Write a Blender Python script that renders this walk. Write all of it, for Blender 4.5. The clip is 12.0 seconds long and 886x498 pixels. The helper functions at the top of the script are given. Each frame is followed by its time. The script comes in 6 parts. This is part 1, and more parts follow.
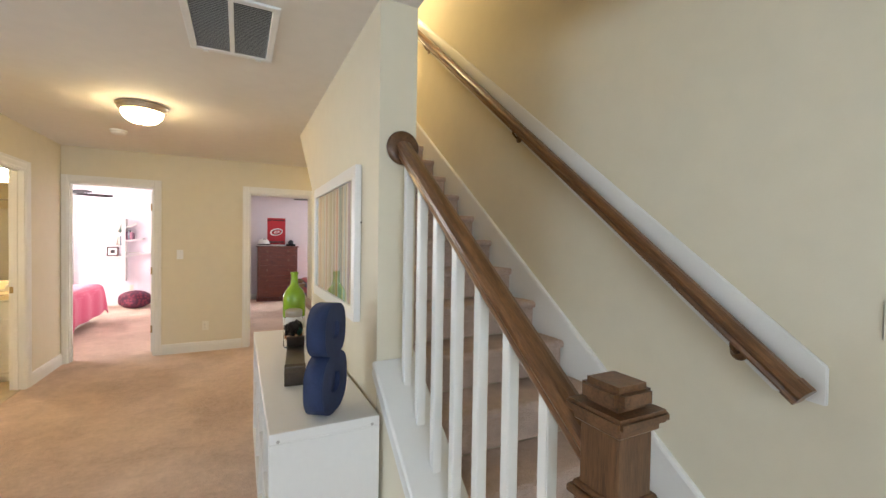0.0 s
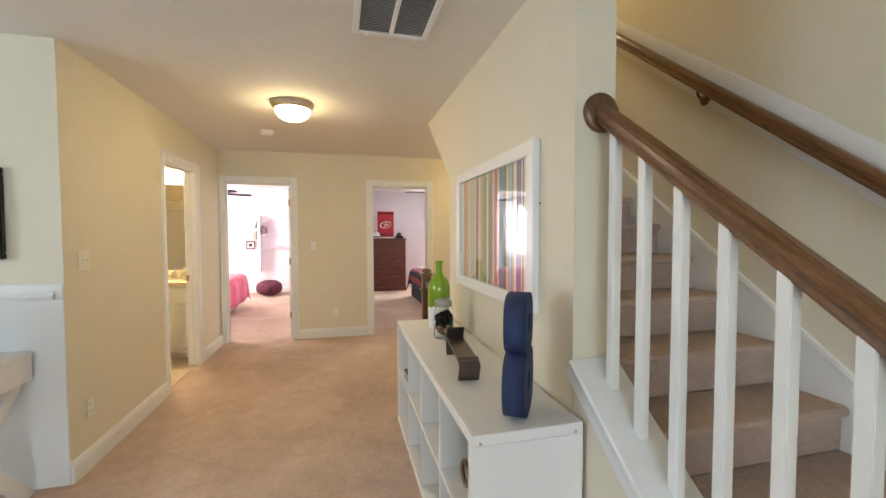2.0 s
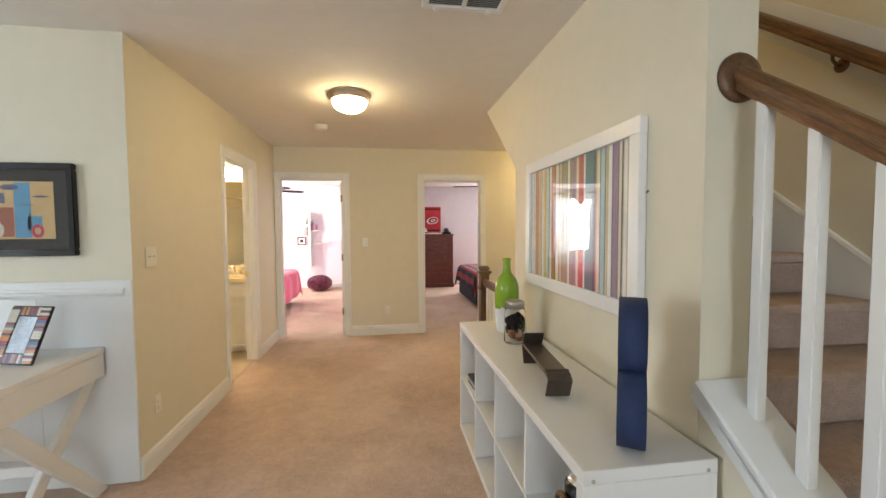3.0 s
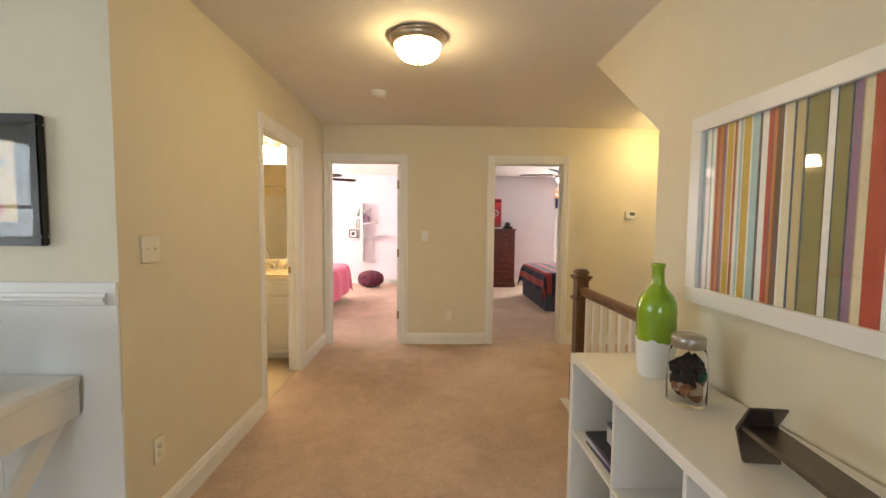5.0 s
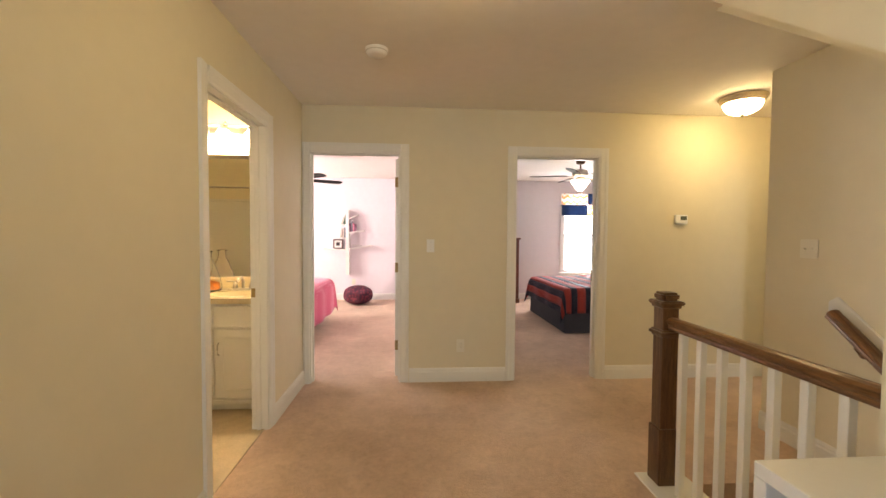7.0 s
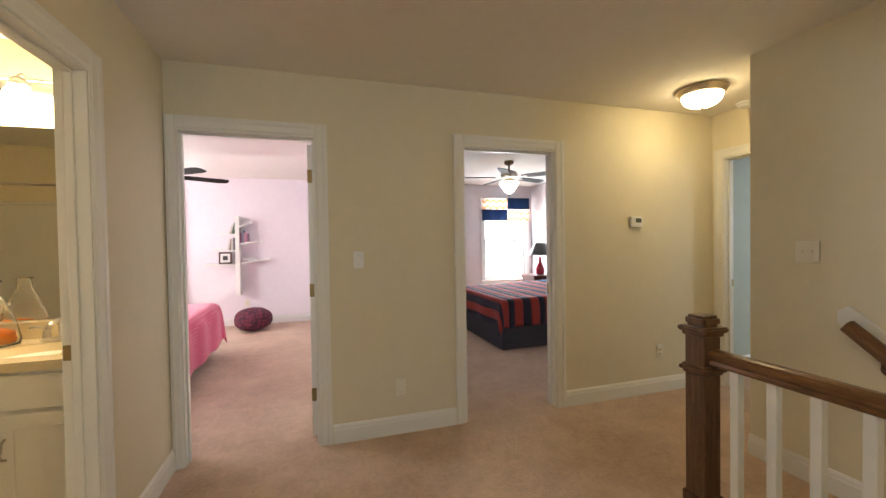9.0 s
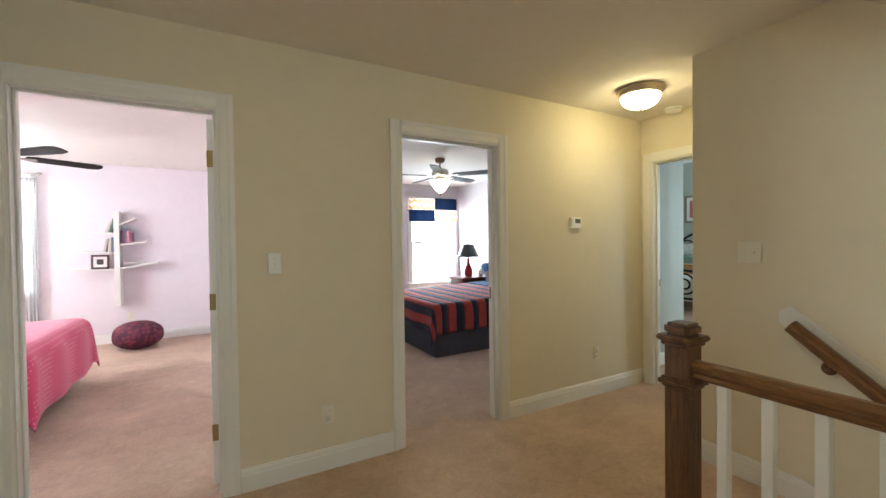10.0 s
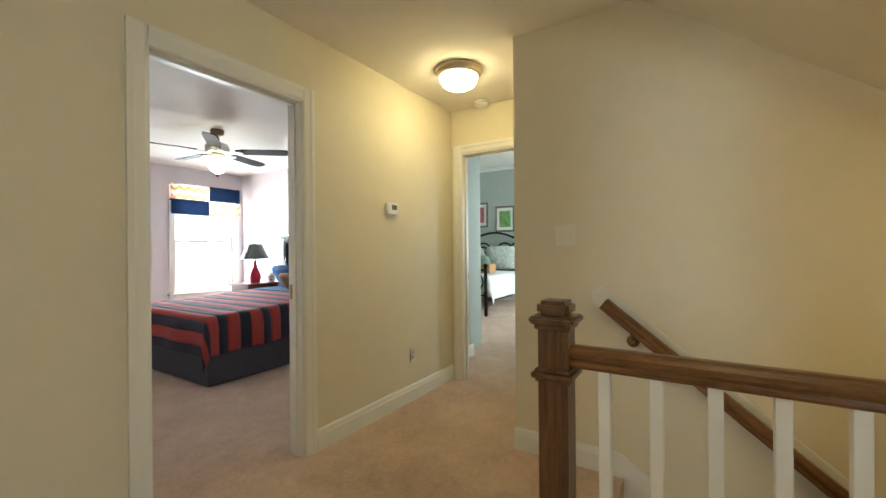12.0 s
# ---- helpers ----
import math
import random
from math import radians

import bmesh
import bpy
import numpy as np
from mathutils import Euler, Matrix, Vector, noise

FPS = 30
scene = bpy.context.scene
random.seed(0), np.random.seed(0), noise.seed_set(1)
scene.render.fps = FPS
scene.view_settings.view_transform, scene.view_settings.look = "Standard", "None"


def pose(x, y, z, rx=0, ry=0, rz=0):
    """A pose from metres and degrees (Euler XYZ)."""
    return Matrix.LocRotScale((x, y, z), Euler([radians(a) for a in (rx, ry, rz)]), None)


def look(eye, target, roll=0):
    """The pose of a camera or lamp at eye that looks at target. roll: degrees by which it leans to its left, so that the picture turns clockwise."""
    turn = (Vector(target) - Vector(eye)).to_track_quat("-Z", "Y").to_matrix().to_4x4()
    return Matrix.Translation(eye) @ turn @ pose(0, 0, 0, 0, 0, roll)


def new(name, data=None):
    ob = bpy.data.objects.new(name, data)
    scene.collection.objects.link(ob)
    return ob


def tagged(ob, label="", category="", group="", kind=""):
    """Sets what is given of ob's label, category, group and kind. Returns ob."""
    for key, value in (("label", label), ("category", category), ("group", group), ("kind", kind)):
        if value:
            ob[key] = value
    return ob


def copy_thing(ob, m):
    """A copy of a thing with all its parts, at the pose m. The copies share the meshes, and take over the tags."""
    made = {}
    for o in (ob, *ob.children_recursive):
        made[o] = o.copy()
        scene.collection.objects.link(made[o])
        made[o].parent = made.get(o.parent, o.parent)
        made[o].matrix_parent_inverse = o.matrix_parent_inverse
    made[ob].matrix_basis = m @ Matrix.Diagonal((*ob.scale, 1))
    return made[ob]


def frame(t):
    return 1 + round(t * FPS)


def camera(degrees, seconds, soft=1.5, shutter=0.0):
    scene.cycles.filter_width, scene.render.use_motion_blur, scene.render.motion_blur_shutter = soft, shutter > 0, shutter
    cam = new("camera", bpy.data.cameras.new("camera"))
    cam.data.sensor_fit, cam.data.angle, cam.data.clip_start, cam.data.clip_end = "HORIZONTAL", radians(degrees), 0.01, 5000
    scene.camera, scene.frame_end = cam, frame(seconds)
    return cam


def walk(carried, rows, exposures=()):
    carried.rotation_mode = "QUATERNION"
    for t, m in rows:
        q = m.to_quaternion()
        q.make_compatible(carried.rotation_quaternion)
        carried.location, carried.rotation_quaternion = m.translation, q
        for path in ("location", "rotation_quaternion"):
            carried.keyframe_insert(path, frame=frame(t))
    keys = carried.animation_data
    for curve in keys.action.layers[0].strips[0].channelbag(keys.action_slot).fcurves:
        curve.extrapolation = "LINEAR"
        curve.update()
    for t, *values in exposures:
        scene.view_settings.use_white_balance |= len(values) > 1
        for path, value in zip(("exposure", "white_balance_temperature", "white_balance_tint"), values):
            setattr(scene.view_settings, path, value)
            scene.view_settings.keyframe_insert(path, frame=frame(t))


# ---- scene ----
cam = camera(95.3, 12.0)
PATH = [
    (0, (0.085, -0.381, 1.439), (0.984, 1.405, 1.401), 0.9),
    (0.5, (0.009, -0.326, 1.433), (0.801, 1.51, 1.39), 0.8),
    (1, (-0.07, -0.257, 1.409), (0.626, 1.618, 1.355), 0.5),
    (1.5, (-0.138, -0.149, 1.394), (0.454, 1.76, 1.33), 0.2),
    (2, (-0.219, -0.059, 1.398), (0.27, 1.878, 1.318), -0.1),
    (2.5, (-0.297, 0.034, 1.399), (0.095, 1.993, 1.312), -0.1),
    (3, (-0.338, 0.171, 1.394), (-0.047, 2.148, 1.294), -0.3),
    (3.5, (-0.375, 0.358, 1.383), (-0.163, 2.344, 1.271), -0.2),
    (5.5, (-0.529, 1.237, 1.349), (-0.498, 3.233, 1.225), 0.6),
    (6, (-0.562, 1.464, 1.341), (-0.541, 3.461, 1.232), 0.5),
    (6.5, (-0.622, 1.707, 1.346), (-0.566, 3.704, 1.245), 0.5),
    (7, (-0.703, 1.933, 1.327), (-0.569, 3.927, 1.255), 0.4),
    (9, (-0.852, 2.75, 1.343), (-0.248, 4.657, 1.304), -0.9),
    (9.5, (-0.851, 2.938, 1.342), (-0.083, 4.784, 1.3), -1.0),
    (10, (-0.838, 3.118, 1.332), (0.129, 4.869, 1.298), -0.7),
    (10.5, (-0.825, 3.268, 1.324), (0.342, 4.892, 1.287), -0.5),
    (11, (-0.789, 3.414, 1.318), (0.57, 4.881, 1.283), -0.5),
    (11.5, (-0.701, 3.534, 1.272), (0.841, 4.809, 1.25), -0.3),
    (12, (-0.565, 3.62, 1.186), (1.126, 4.687, 1.185), -0.5),
]
EXPOSURES = [(0, 0.32, 6300, 11), (3.5, 0.14, 6600, 11), (6, -0.06, 7100, 12), (7, -0.10, 7100, 12), (9, -0.50, 6350, 9), (10, -0.43, 5850, 2), (11, -0.39, 5750, -2), (12, -0.26, 6050, -1)]
walk(cam, [(t, look(eye, target, roll)) for t, eye, target, roll in PATH], EXPOSURES)

# ---------- world and large lights ----------
world = bpy.data.worlds.new("world")
scene.world = world
world.use_nodes = True
sky = world.node_tree.nodes.new("ShaderNodeTexSky")
sky.sky_type, sky.sun_disc = "NISHITA", False
sky.sun_elevation, sky.sun_rotation = radians(48), radians(200)
world.node_tree.links.new(sky.outputs[0], world.node_tree.nodes["Background"].inputs[0])
world.node_tree.nodes["Background"].inputs[1].default_value = 0.12


def area(name, m, sx, sy, watts, col):
    d = bpy.data.lights.new(name, "AREA")
    d.shape, d.size, d.size_y, d.energy, d.color = "RECTANGLE", sx, sy, watts, col
    ob = new(name, d)
    ob.matrix_world = m
    return ob


DAY = (0.73, 0.87, 1.0)
area("daylight_loft_south", look((-0.6, -4.09, 1.5), (-0.6, 0, 1.3)), 2.6, 1.4, 54, DAY)
area("daylight_loft_west", look((-5.09, 0.4, 1.5), (0, 0.4, 1.2)), 2.2, 1.4, 46, DAY)
area("daylight_pink", look((-3.45, 10.25, 1.5), (-3.45, 5, 1.0)), 0.98, 1.38, 92, (0.95, 0.97, 1.0))
area("daylight_pink_west", look((-4.685, 7.95, 1.5), (0, 7.95, 1.2)), 1.08, 1.38, 140, (1.0, 0.97, 0.98))
area("daylight_blue", look((2.81, 10.25, 1.34), (2.81, 5, 0.8)), 0.88, 1.5, 150, (0.93, 0.96, 1.0))
area("daylight_teal", look((6.2, 3.79, 1.5), (6.2, 8, 1.0)), 1.8, 1.4, 125, (0.86, 0.94, 1.0))

# ---------- materials ----------


def mat(name, col, rough=0.6, metal=0.0, vary=0.06, scale=3.0, bump=0.0, bscale=60.0, emit=None, spec=0.5, coat=0.0):
    """Paint, plastic or metal: two scales of colour variation and a fine relief."""
    m = bpy.data.materials.new(name)
    m.use_nodes = True
    nt = m.node_tree
    b = nt.nodes["Principled BSDF"]
    b.inputs["Roughness"].default_value, b.inputs["Metallic"].default_value = rough, metal
    b.inputs["Specular IOR Level"].default_value = spec
    b.inputs["Coat Weight"].default_value = coat
    b.inputs["Base Color"].default_value = (*col, 1)
    co = nt.nodes.new("ShaderNodeTexCoord")
    if vary:
        n1, n2 = nt.nodes.new("ShaderNodeTexNoise"), nt.nodes.new("ShaderNodeTexNoise")
        n1.inputs["Scale"].default_value, n2.inputs["Scale"].default_value = scale, scale * 14
        n1.inputs["Detail"].default_value, n2.inputs["Detail"].default_value = 4, 3
        add = nt.nodes.new("ShaderNodeMath")
        add.operation = "ADD"
        rng = nt.nodes.new("ShaderNodeMapRange")
        rng.inputs[1].default_value, rng.inputs[2].default_value = 0.6, 1.4
        rng.inputs[3].default_value, rng.inputs[4].default_value = 1 - vary, 1 + vary
        hsv = nt.nodes.new("ShaderNodeHueSaturation")
        hsv.inputs["Color"].default_value = (*col, 1)
        for n in (n1, n2):
            nt.links.new(co.outputs["Object"], n.inputs["Vector"])
        nt.links.new(n1.outputs[0], add.inputs[0])
        nt.links.new(n2.outputs[0], add.inputs[1])
        nt.links.new(add.outputs[0], rng.inputs[0])
        nt.links.new(rng.outputs[0], hsv.inputs["Value"])
        nt.links.new(hsv.outputs[0], b.inputs["Base Color"])
    if bump:
        nb, bp = nt.nodes.new("ShaderNodeTexNoise"), nt.nodes.new("ShaderNodeBump")
        nb.inputs["Scale"].default_value, nb.inputs["Detail"].default_value = bscale, 5
        bp.inputs["Strength"].default_value, bp.inputs["Distance"].default_value = bump, 0.01
        nt.links.new(co.outputs["Object"], nb.inputs["Vector"])
        nt.links.new(nb.outputs[0], bp.inputs["Height"])
        nt.links.new(bp.outputs[0], b.inputs["Normal"])
    if emit:
        b.inputs["Emission Color"].default_value, b.inputs["Emission Strength"].default_value = (*emit[:3], 1), emit[3]
    return m


def wood(name, dark, light, stretch, rough=0.35, rings=9.0, spec=0.5):
    """Stained wood with long grain: stretch gives the texture's scale along x, y and z."""
    m = bpy.data.materials.new(name)
    m.use_nodes = True
    nt = m.node_tree
    b = nt.nodes["Principled BSDF"]
    b.inputs["Roughness"].default_value, b.inputs["Specular IOR Level"].default_value = rough, spec
    co, mp = nt.nodes.new("ShaderNodeTexCoord"), nt.nodes.new("ShaderNodeMapping")
    mp.inputs["Scale"].default_value = stretch
    n1, n2 = nt.nodes.new("ShaderNodeTexNoise"), nt.nodes.new("ShaderNodeTexNoise")
    n1.inputs["Scale"].default_value, n1.inputs["Detail"].default_value = rings, 6
    n1.inputs["Distortion"].default_value = 0.6
    n2.inputs["Scale"].default_value, n2.inputs["Detail"].default_value = rings * 7, 4
    mix = nt.nodes.new("ShaderNodeMix")
    mix.inputs[0].default_value = 0.45
    ramp = nt.nodes.new("ShaderNodeValToRGB")
    ramp.color_ramp.elements[0].position, ramp.color_ramp.elements[0].color = 0.38, (*dark, 1)
    ramp.color_ramp.elements[1].position, ramp.color_ramp.elements[1].color = 0.62, (*light, 1)
    bp = nt.nodes.new("ShaderNodeBump")
    bp.inputs["Strength"].default_value, bp.inputs["Distance"].default_value = 0.25, 0.002
    nt.links.new(co.outputs["Object"], mp.inputs["Vector"])
    for n in (n1, n2):
        nt.links.new(mp.outputs[0], n.inputs["Vector"])
    nt.links.new(n1.outputs[0], mix.inputs[2])
    nt.links.new(n2.outputs[0], mix.inputs[3])
    nt.links.new(mix.outputs[0], ramp.inputs[0])
    nt.links.new(mix.outputs[0], bp.inputs["Height"])
    nt.links.new(bp.outputs[0], b.inputs["Normal"])
    nt.links.new(ramp.outputs[0], b.inputs["Base Color"])
    return m


def carpet_mat(name, dark, light):
    m = bpy.data.materials.new(name)
    m.use_nodes = True
    nt = m.node_tree
    b = nt.nodes["Principled BSDF"]
    b.inputs["Roughness"].default_value, b.inputs["Specular IOR Level"].default_value = 1.0, 0.1
    b.inputs["Sheen Weight"].default_value = 0.15
    co = nt.nodes.new("ShaderNodeTexCoord")
    total = None
    for sc, w, det in ((1.6, 0.34, 3), (9, 0.18, 4), (34, 0.20, 4), (110, 0.14, 3), (280, 0.14, 3)):
        n = nt.nodes.new("ShaderNodeTexNoise")
        n.inputs["Scale"].default_value, n.inputs["Detail"].default_value = sc, det
        n.inputs["Distortion"].default_value = 0.5
        nt.links.new(co.outputs["Object"], n.inputs["Vector"])
        k = nt.nodes.new("ShaderNodeMath")
        k.operation = "MULTIPLY_ADD"
        k.inputs[1].default_value = w
        nt.links.new(n.outputs[0], k.inputs[0])
        if total:
            nt.links.new(total.outputs[0], k.inputs[2])
        else:
            k.inputs[2].default_value = 0
        total = k
    ramp = nt.nodes.new("ShaderNodeValToRGB")
    ramp.color_ramp.elements[0].position, ramp.color_ramp.elements[0].color = 0.36, (*dark, 1)
    ramp.color_ramp.elements[1].position, ramp.color_ramp.elements[1].color = 0.62, (*light, 1)
    vo = nt.nodes.new("ShaderNodeTexVoronoi")
    vo.inputs["Scale"].default_value = 170
    nt.links.new(co.outputs["Object"], vo.inputs["Vector"])
    hh = nt.nodes.new("ShaderNodeMath")
    hh.operation = "MULTIPLY_ADD"
    hh.inputs[1].default_value = -0.5
    nt.links.new(vo.outputs["Distance"], hh.inputs[0])
    nt.links.new(total.outputs[0], hh.inputs[2])
    bp = nt.nodes.new("ShaderNodeBump")
    bp.inputs["Strength"].default_value, bp.inputs["Distance"].default_value = 0.8, 0.022
    nt.links.new(total.outputs[0], ramp.inputs[0])
    nt.links.new(hh.outputs[0], bp.inputs["Height"])
    nt.links.new(ramp.outputs[0], b.inputs["Base Color"])
    nt.links.new(bp.outputs[0], b.inputs["Normal"])
    return m


def glass_mat(name, col=(1, 1, 1), rough=0.0):
    m = bpy.data.materials.new(name)
    m.use_nodes = True
    b = m.node_tree.nodes["Principled BSDF"]
    b.inputs["Base Color"].default_value = (*col, 1)
    b.inputs["Transmission Weight"].default_value, b.inputs["Roughness"].default_value, b.inputs["IOR"].default_value = 1.0, rough, 1.45
    return m


WALL = mat("wall_paint_cream", (0.73, 0.665, 0.51), 0.62, vary=0.03, scale=0.7, bump=0.06, bscale=140)
PINK = mat("wall_paint_pink", (0.80, 0.735, 0.77), 0.65, vary=0.03, scale=0.8, bump=0.06, bscale=140)
LILAC = mat("wall_paint_grey_lilac", (0.70, 0.655, 0.675), 0.65, vary=0.03, scale=0.8, bump=0.06, bscale=140)
TEAL = mat("wall_paint_teal", (0.42, 0.46, 0.405), 0.65, vary=0.03, scale=0.8, bump=0.06, bscale=140)
GOLD = mat("wall_paint_bath", (0.72, 0.62, 0.41), 0.6, vary=0.03, scale=0.8, bump=0.06, bscale=140)
CEIL = mat("ceiling_paint", (0.80, 0.76, 0.70), 0.8, vary=0.03, scale=0.9, bump=0.1, bscale=110)
TRIM = mat("trim_paint_white", (0.80, 0.79, 0.75), 0.35, vary=0.012, scale=4, bump=0.01, bscale=200)
WHITE = mat("white_laminate", (0.80, 0.78, 0.74), 0.32, vary=0.02, scale=3, bump=0.01, bscale=300)
IVORY = mat("ivory_plastic", (0.80, 0.76, 0.64), 0.4, vary=0.0)
PLATE = mat("white_plastic", (0.86, 0.86, 0.84), 0.4, vary=0.0)
CARPET = carpet_mat("carpet_beige", (0.52, 0.35, 0.245), (0.84, 0.63, 0.48))
# beige carpet again, with the stairwell's shade put into darker tones
STAIR_CARPET_SHADED = carpet_mat("stair_carpet_shaded", (0.44, 0.31, 0.23), (0.68, 0.51, 0.41))
TILE = mat("bath_vinyl", (0.50, 0.40, 0.27), 0.4, vary=0.2, scale=8, bump=0.05, bscale=40)
OAK_RAIL = wood("oak_rail", (0.085, 0.036, 0.013), (0.235, 0.112, 0.042), (12, 0.9, 12), 0.28, 6)
OAK_POST = wood("oak_post", (0.055, 0.024, 0.010), (0.165, 0.080, 0.034), (12, 12, 0.9), 0.3, 6)
OAK_X = wood("oak_end_grain", (0.055, 0.024, 0.010), (0.165, 0.080, 0.034), (5, 5, 5), 0.3, 6)
BRONZE = mat("aged_bronze", (0.20, 0.125, 0.07), 0.32, 0.9, vary=0.15, scale=9)
RING = mat("antique_nickel_ring", (0.52, 0.44, 0.35), 0.34, 0.9, vary=0.12, scale=14)
NICKEL = mat("brushed_nickel", (0.52, 0.49, 0.44), 0.28, 1.0, vary=0.05, scale=12)
BRASS = mat("dull_brass", (0.33, 0.24, 0.11), 0.4, 0.9, vary=0.1, scale=20)
CHROME = mat("chrome", (0.75, 0.75, 0.76), 0.12, 1.0, vary=0.0)
DUCT_SHADE = mat("duct_shadow", (0.16, 0.155, 0.15), 0.8, vary=0.0)
DARK = mat("dark_void", (0.03, 0.03, 0.03), 0.8, vary=0.0)
BLACK = mat("black_lacquer", (0.012, 0.011, 0.011), 0.25, vary=0.1, scale=5)
GREY_GRILLE = mat("grille_enamel", (0.60, 0.585, 0.55), 0.5, vary=0.05, scale=8)
LAMP_GLASS = mat("lamp_glass_lit", (0.9, 0.86, 0.76), 0.35, vary=0.0, emit=(1.0, 0.77, 0.40, 45.0))
SCONCE_GLASS = mat("sconce_glass_lit", (0.9, 0.86, 0.76), 0.35, vary=0.0, emit=(1.0, 0.68, 0.28, 15.0))
BATH_GLASS = mat("bath_shade_lit", (0.9, 0.86, 0.76), 0.35, vary=0.0, emit=(1.0, 0.79, 0.50, 92.0))
FAN_GLASS = mat("fan_bowl_lit", (0.9, 0.88, 0.82), 0.35, vary=0.0, emit=(1.0, 0.86, 0.66, 11.0))
GLASS = glass_mat("clear_glass")
PANE = glass_mat("window_glass")
JAR_GLASS = glass_mat("thin_jar_glass")
JAR_GLASS.node_tree.nodes["Principled BSDF"].inputs["IOR"].default_value = 1.04
MIRROR = mat("mirror_silver", (0.86, 0.88, 0.86), 0.01, 1.0, vary=0.0)

# ---------- builders ----------


def box(bm, x0, x1, y0, y1, z0, z1, bev=0.0, seg=1):
    vs = [bm.verts.new(p) for p in ((x0, y0, z0), (x1, y0, z0), (x1, y1, z0), (x0, y1, z0), (x0, y0, z1), (x1, y0, z1), (x1, y1, z1), (x0, y1, z1))]
    fs = [bm.faces.new([vs[i] for i in q]) for q in ((0, 3, 2, 1), (4, 5, 6, 7), (0, 1, 5, 4), (1, 2, 6, 5), (2, 3, 7, 6), (3, 0, 4, 7))]
    if bev:
        bmesh.ops.bevel(bm, geom=list({e for f in fs for e in f.edges}), offset=bev, segments=seg, affect="EDGES", clamp_overlap=True)
    return vs


def boxm(x0, x1, y0, y1, z0, z1, bev=0.0, seg=1):
    bm = bmesh.new()
    box(bm, x0, x1, y0, y1, z0, z1, bev, seg)
    return bm


def prism(bm, pts, axis, a0, a1, bev=0.0):
    """A polygon of two coordinates, drawn out along an axis from a0 to a1."""
    def place(p, a):
        return {"x": (a, p[0], p[1]), "y": (p[0], a, p[1]), "z": (p[0], p[1], a)}[axis]
    lo, hi = [bm.verts.new(place(p, a0)) for p in pts], [bm.verts.new(place(p, a1)) for p in pts]
    fs = [bm.faces.new(lo), bm.faces.new(list(reversed(hi)))]
    for i in range(len(pts)):
        j = (i + 1) % len(pts)
        fs.append(bm.faces.new((lo[j], lo[i], hi[i], hi[j])))
    bmesh.ops.recalc_face_normals(bm, faces=fs)
    if bev:
        bmesh.ops.bevel(bm, geom=list({e for f in fs for e in f.edges}), offset=bev, segments=2, affect="EDGES", clamp_overlap=True)
    return bm


def prismm(pts, axis, a0, a1, bev=0.0):
    return prism(bmesh.new(), pts, axis, a0, a1, bev)


def lathe(bm, prof, n=28, at=(0, 0, 0), m=None):
    """Rings of (radius, height) round the z axis."""
    rings = []
    for r, z in prof:
        if r < 1e-5:
            rings.append([bm.verts.new((0, 0, z))])
        else:
            rings.append([bm.verts.new((r * math.cos(2 * math.pi * k / n), r * math.sin(2 * math.pi * k / n), z)) for k in range(n)])
    fs = []
    for a, b in zip(rings, rings[1:]):
        for k in range(n):
            q = [a[k % len(a)], a[(k + 1) % len(a)], b[(k + 1) % len(b)], b[k % len(b)]]
            q = list(dict.fromkeys(q))
            if len(q) > 2:
                fs.append(bm.faces.new(q))
    for f in fs:
        f.smooth = True
    vs = [v for r in rings for v in r]
    bmesh.ops.recalc_face_normals(bm, faces=fs)
    bmesh.ops.transform(bm, matrix=Matrix.Translation(at) @ (m or Matrix.Identity(4)), verts=vs)
    return bm


def lathem(prof, n=28, at=(0, 0, 0), m=None):
    return lathe(bmesh.new(), prof, n, at, m)


def sweep(bm, path, prof, up=(0, 0, 1), caps=True, smooth=False, closed=False):
    """A closed profile of (side, up) drawn along a path of points."""
    pts = [Vector(p) for p in path]
    rings = []
    for i, p in enumerate(pts):
        if closed:
            t = (pts[(i + 1) % len(pts)] - pts[i - 1]).normalized()
        else:
            t = (pts[min(i + 1, len(pts) - 1)] - pts[max(i - 1, 0)]).normalized()
        s = t.cross(Vector(up))
        s = s.normalized() if s.length > 1e-4 else Vector((1, 0, 0))
        u = s.cross(t).normalized()
        rings.append([bm.verts.new(p + s * a + u * b) for a, b in prof])
    fs, n = [], len(prof)
    for a, b in zip(rings, rings[1:] + ([rings[0]] if closed else [])):
        for k in range(n):
            fs.append(bm.faces.new((a[k], a[(k + 1) % n], b[(k + 1) % n], b[k])))
    if caps and not closed:
        fs += [bm.faces.new(list(reversed(rings[0]))), bm.faces.new(rings[-1])]
    if smooth:
        for f in fs:
            f.smooth = True
    bmesh.ops.recalc_face_normals(bm, faces=fs)
    return bm


def circle(r, n=10):
    return [(r * math.cos(2 * math.pi * k / n), r * math.sin(2 * math.pi * k / n)) for k in range(n)]


def tube(path, r, n=10, closed=False, up=(0, 0, 1)):
    return sweep(bmesh.new(), path, circle(r, n), up=up, smooth=True, closed=closed)


def link(name, bm, m, parent=None):
    me = bpy.data.meshes.new(name)
    bm.to_mesh(me)
    bm.free()
    me.materials.append(m)
    ob = new(name, me)
    if parent:
        ob.parent = parent
    return ob


def part(name, bm, m, parent, label=""):
    ob = link(name, bm, m, parent)
    return tagged(ob, label) if label else ob


def structure(name, bm, m, label, category):
    return tagged(link(name, bm, m), label, category, kind="structure")


def thing(name, label, category, group="", at=(0, 0, 0), kind=""):
    ob = new(name)
    ob.empty_display_size = 0.05
    ob.location = at
    return tagged(ob, label, category, group, kind)


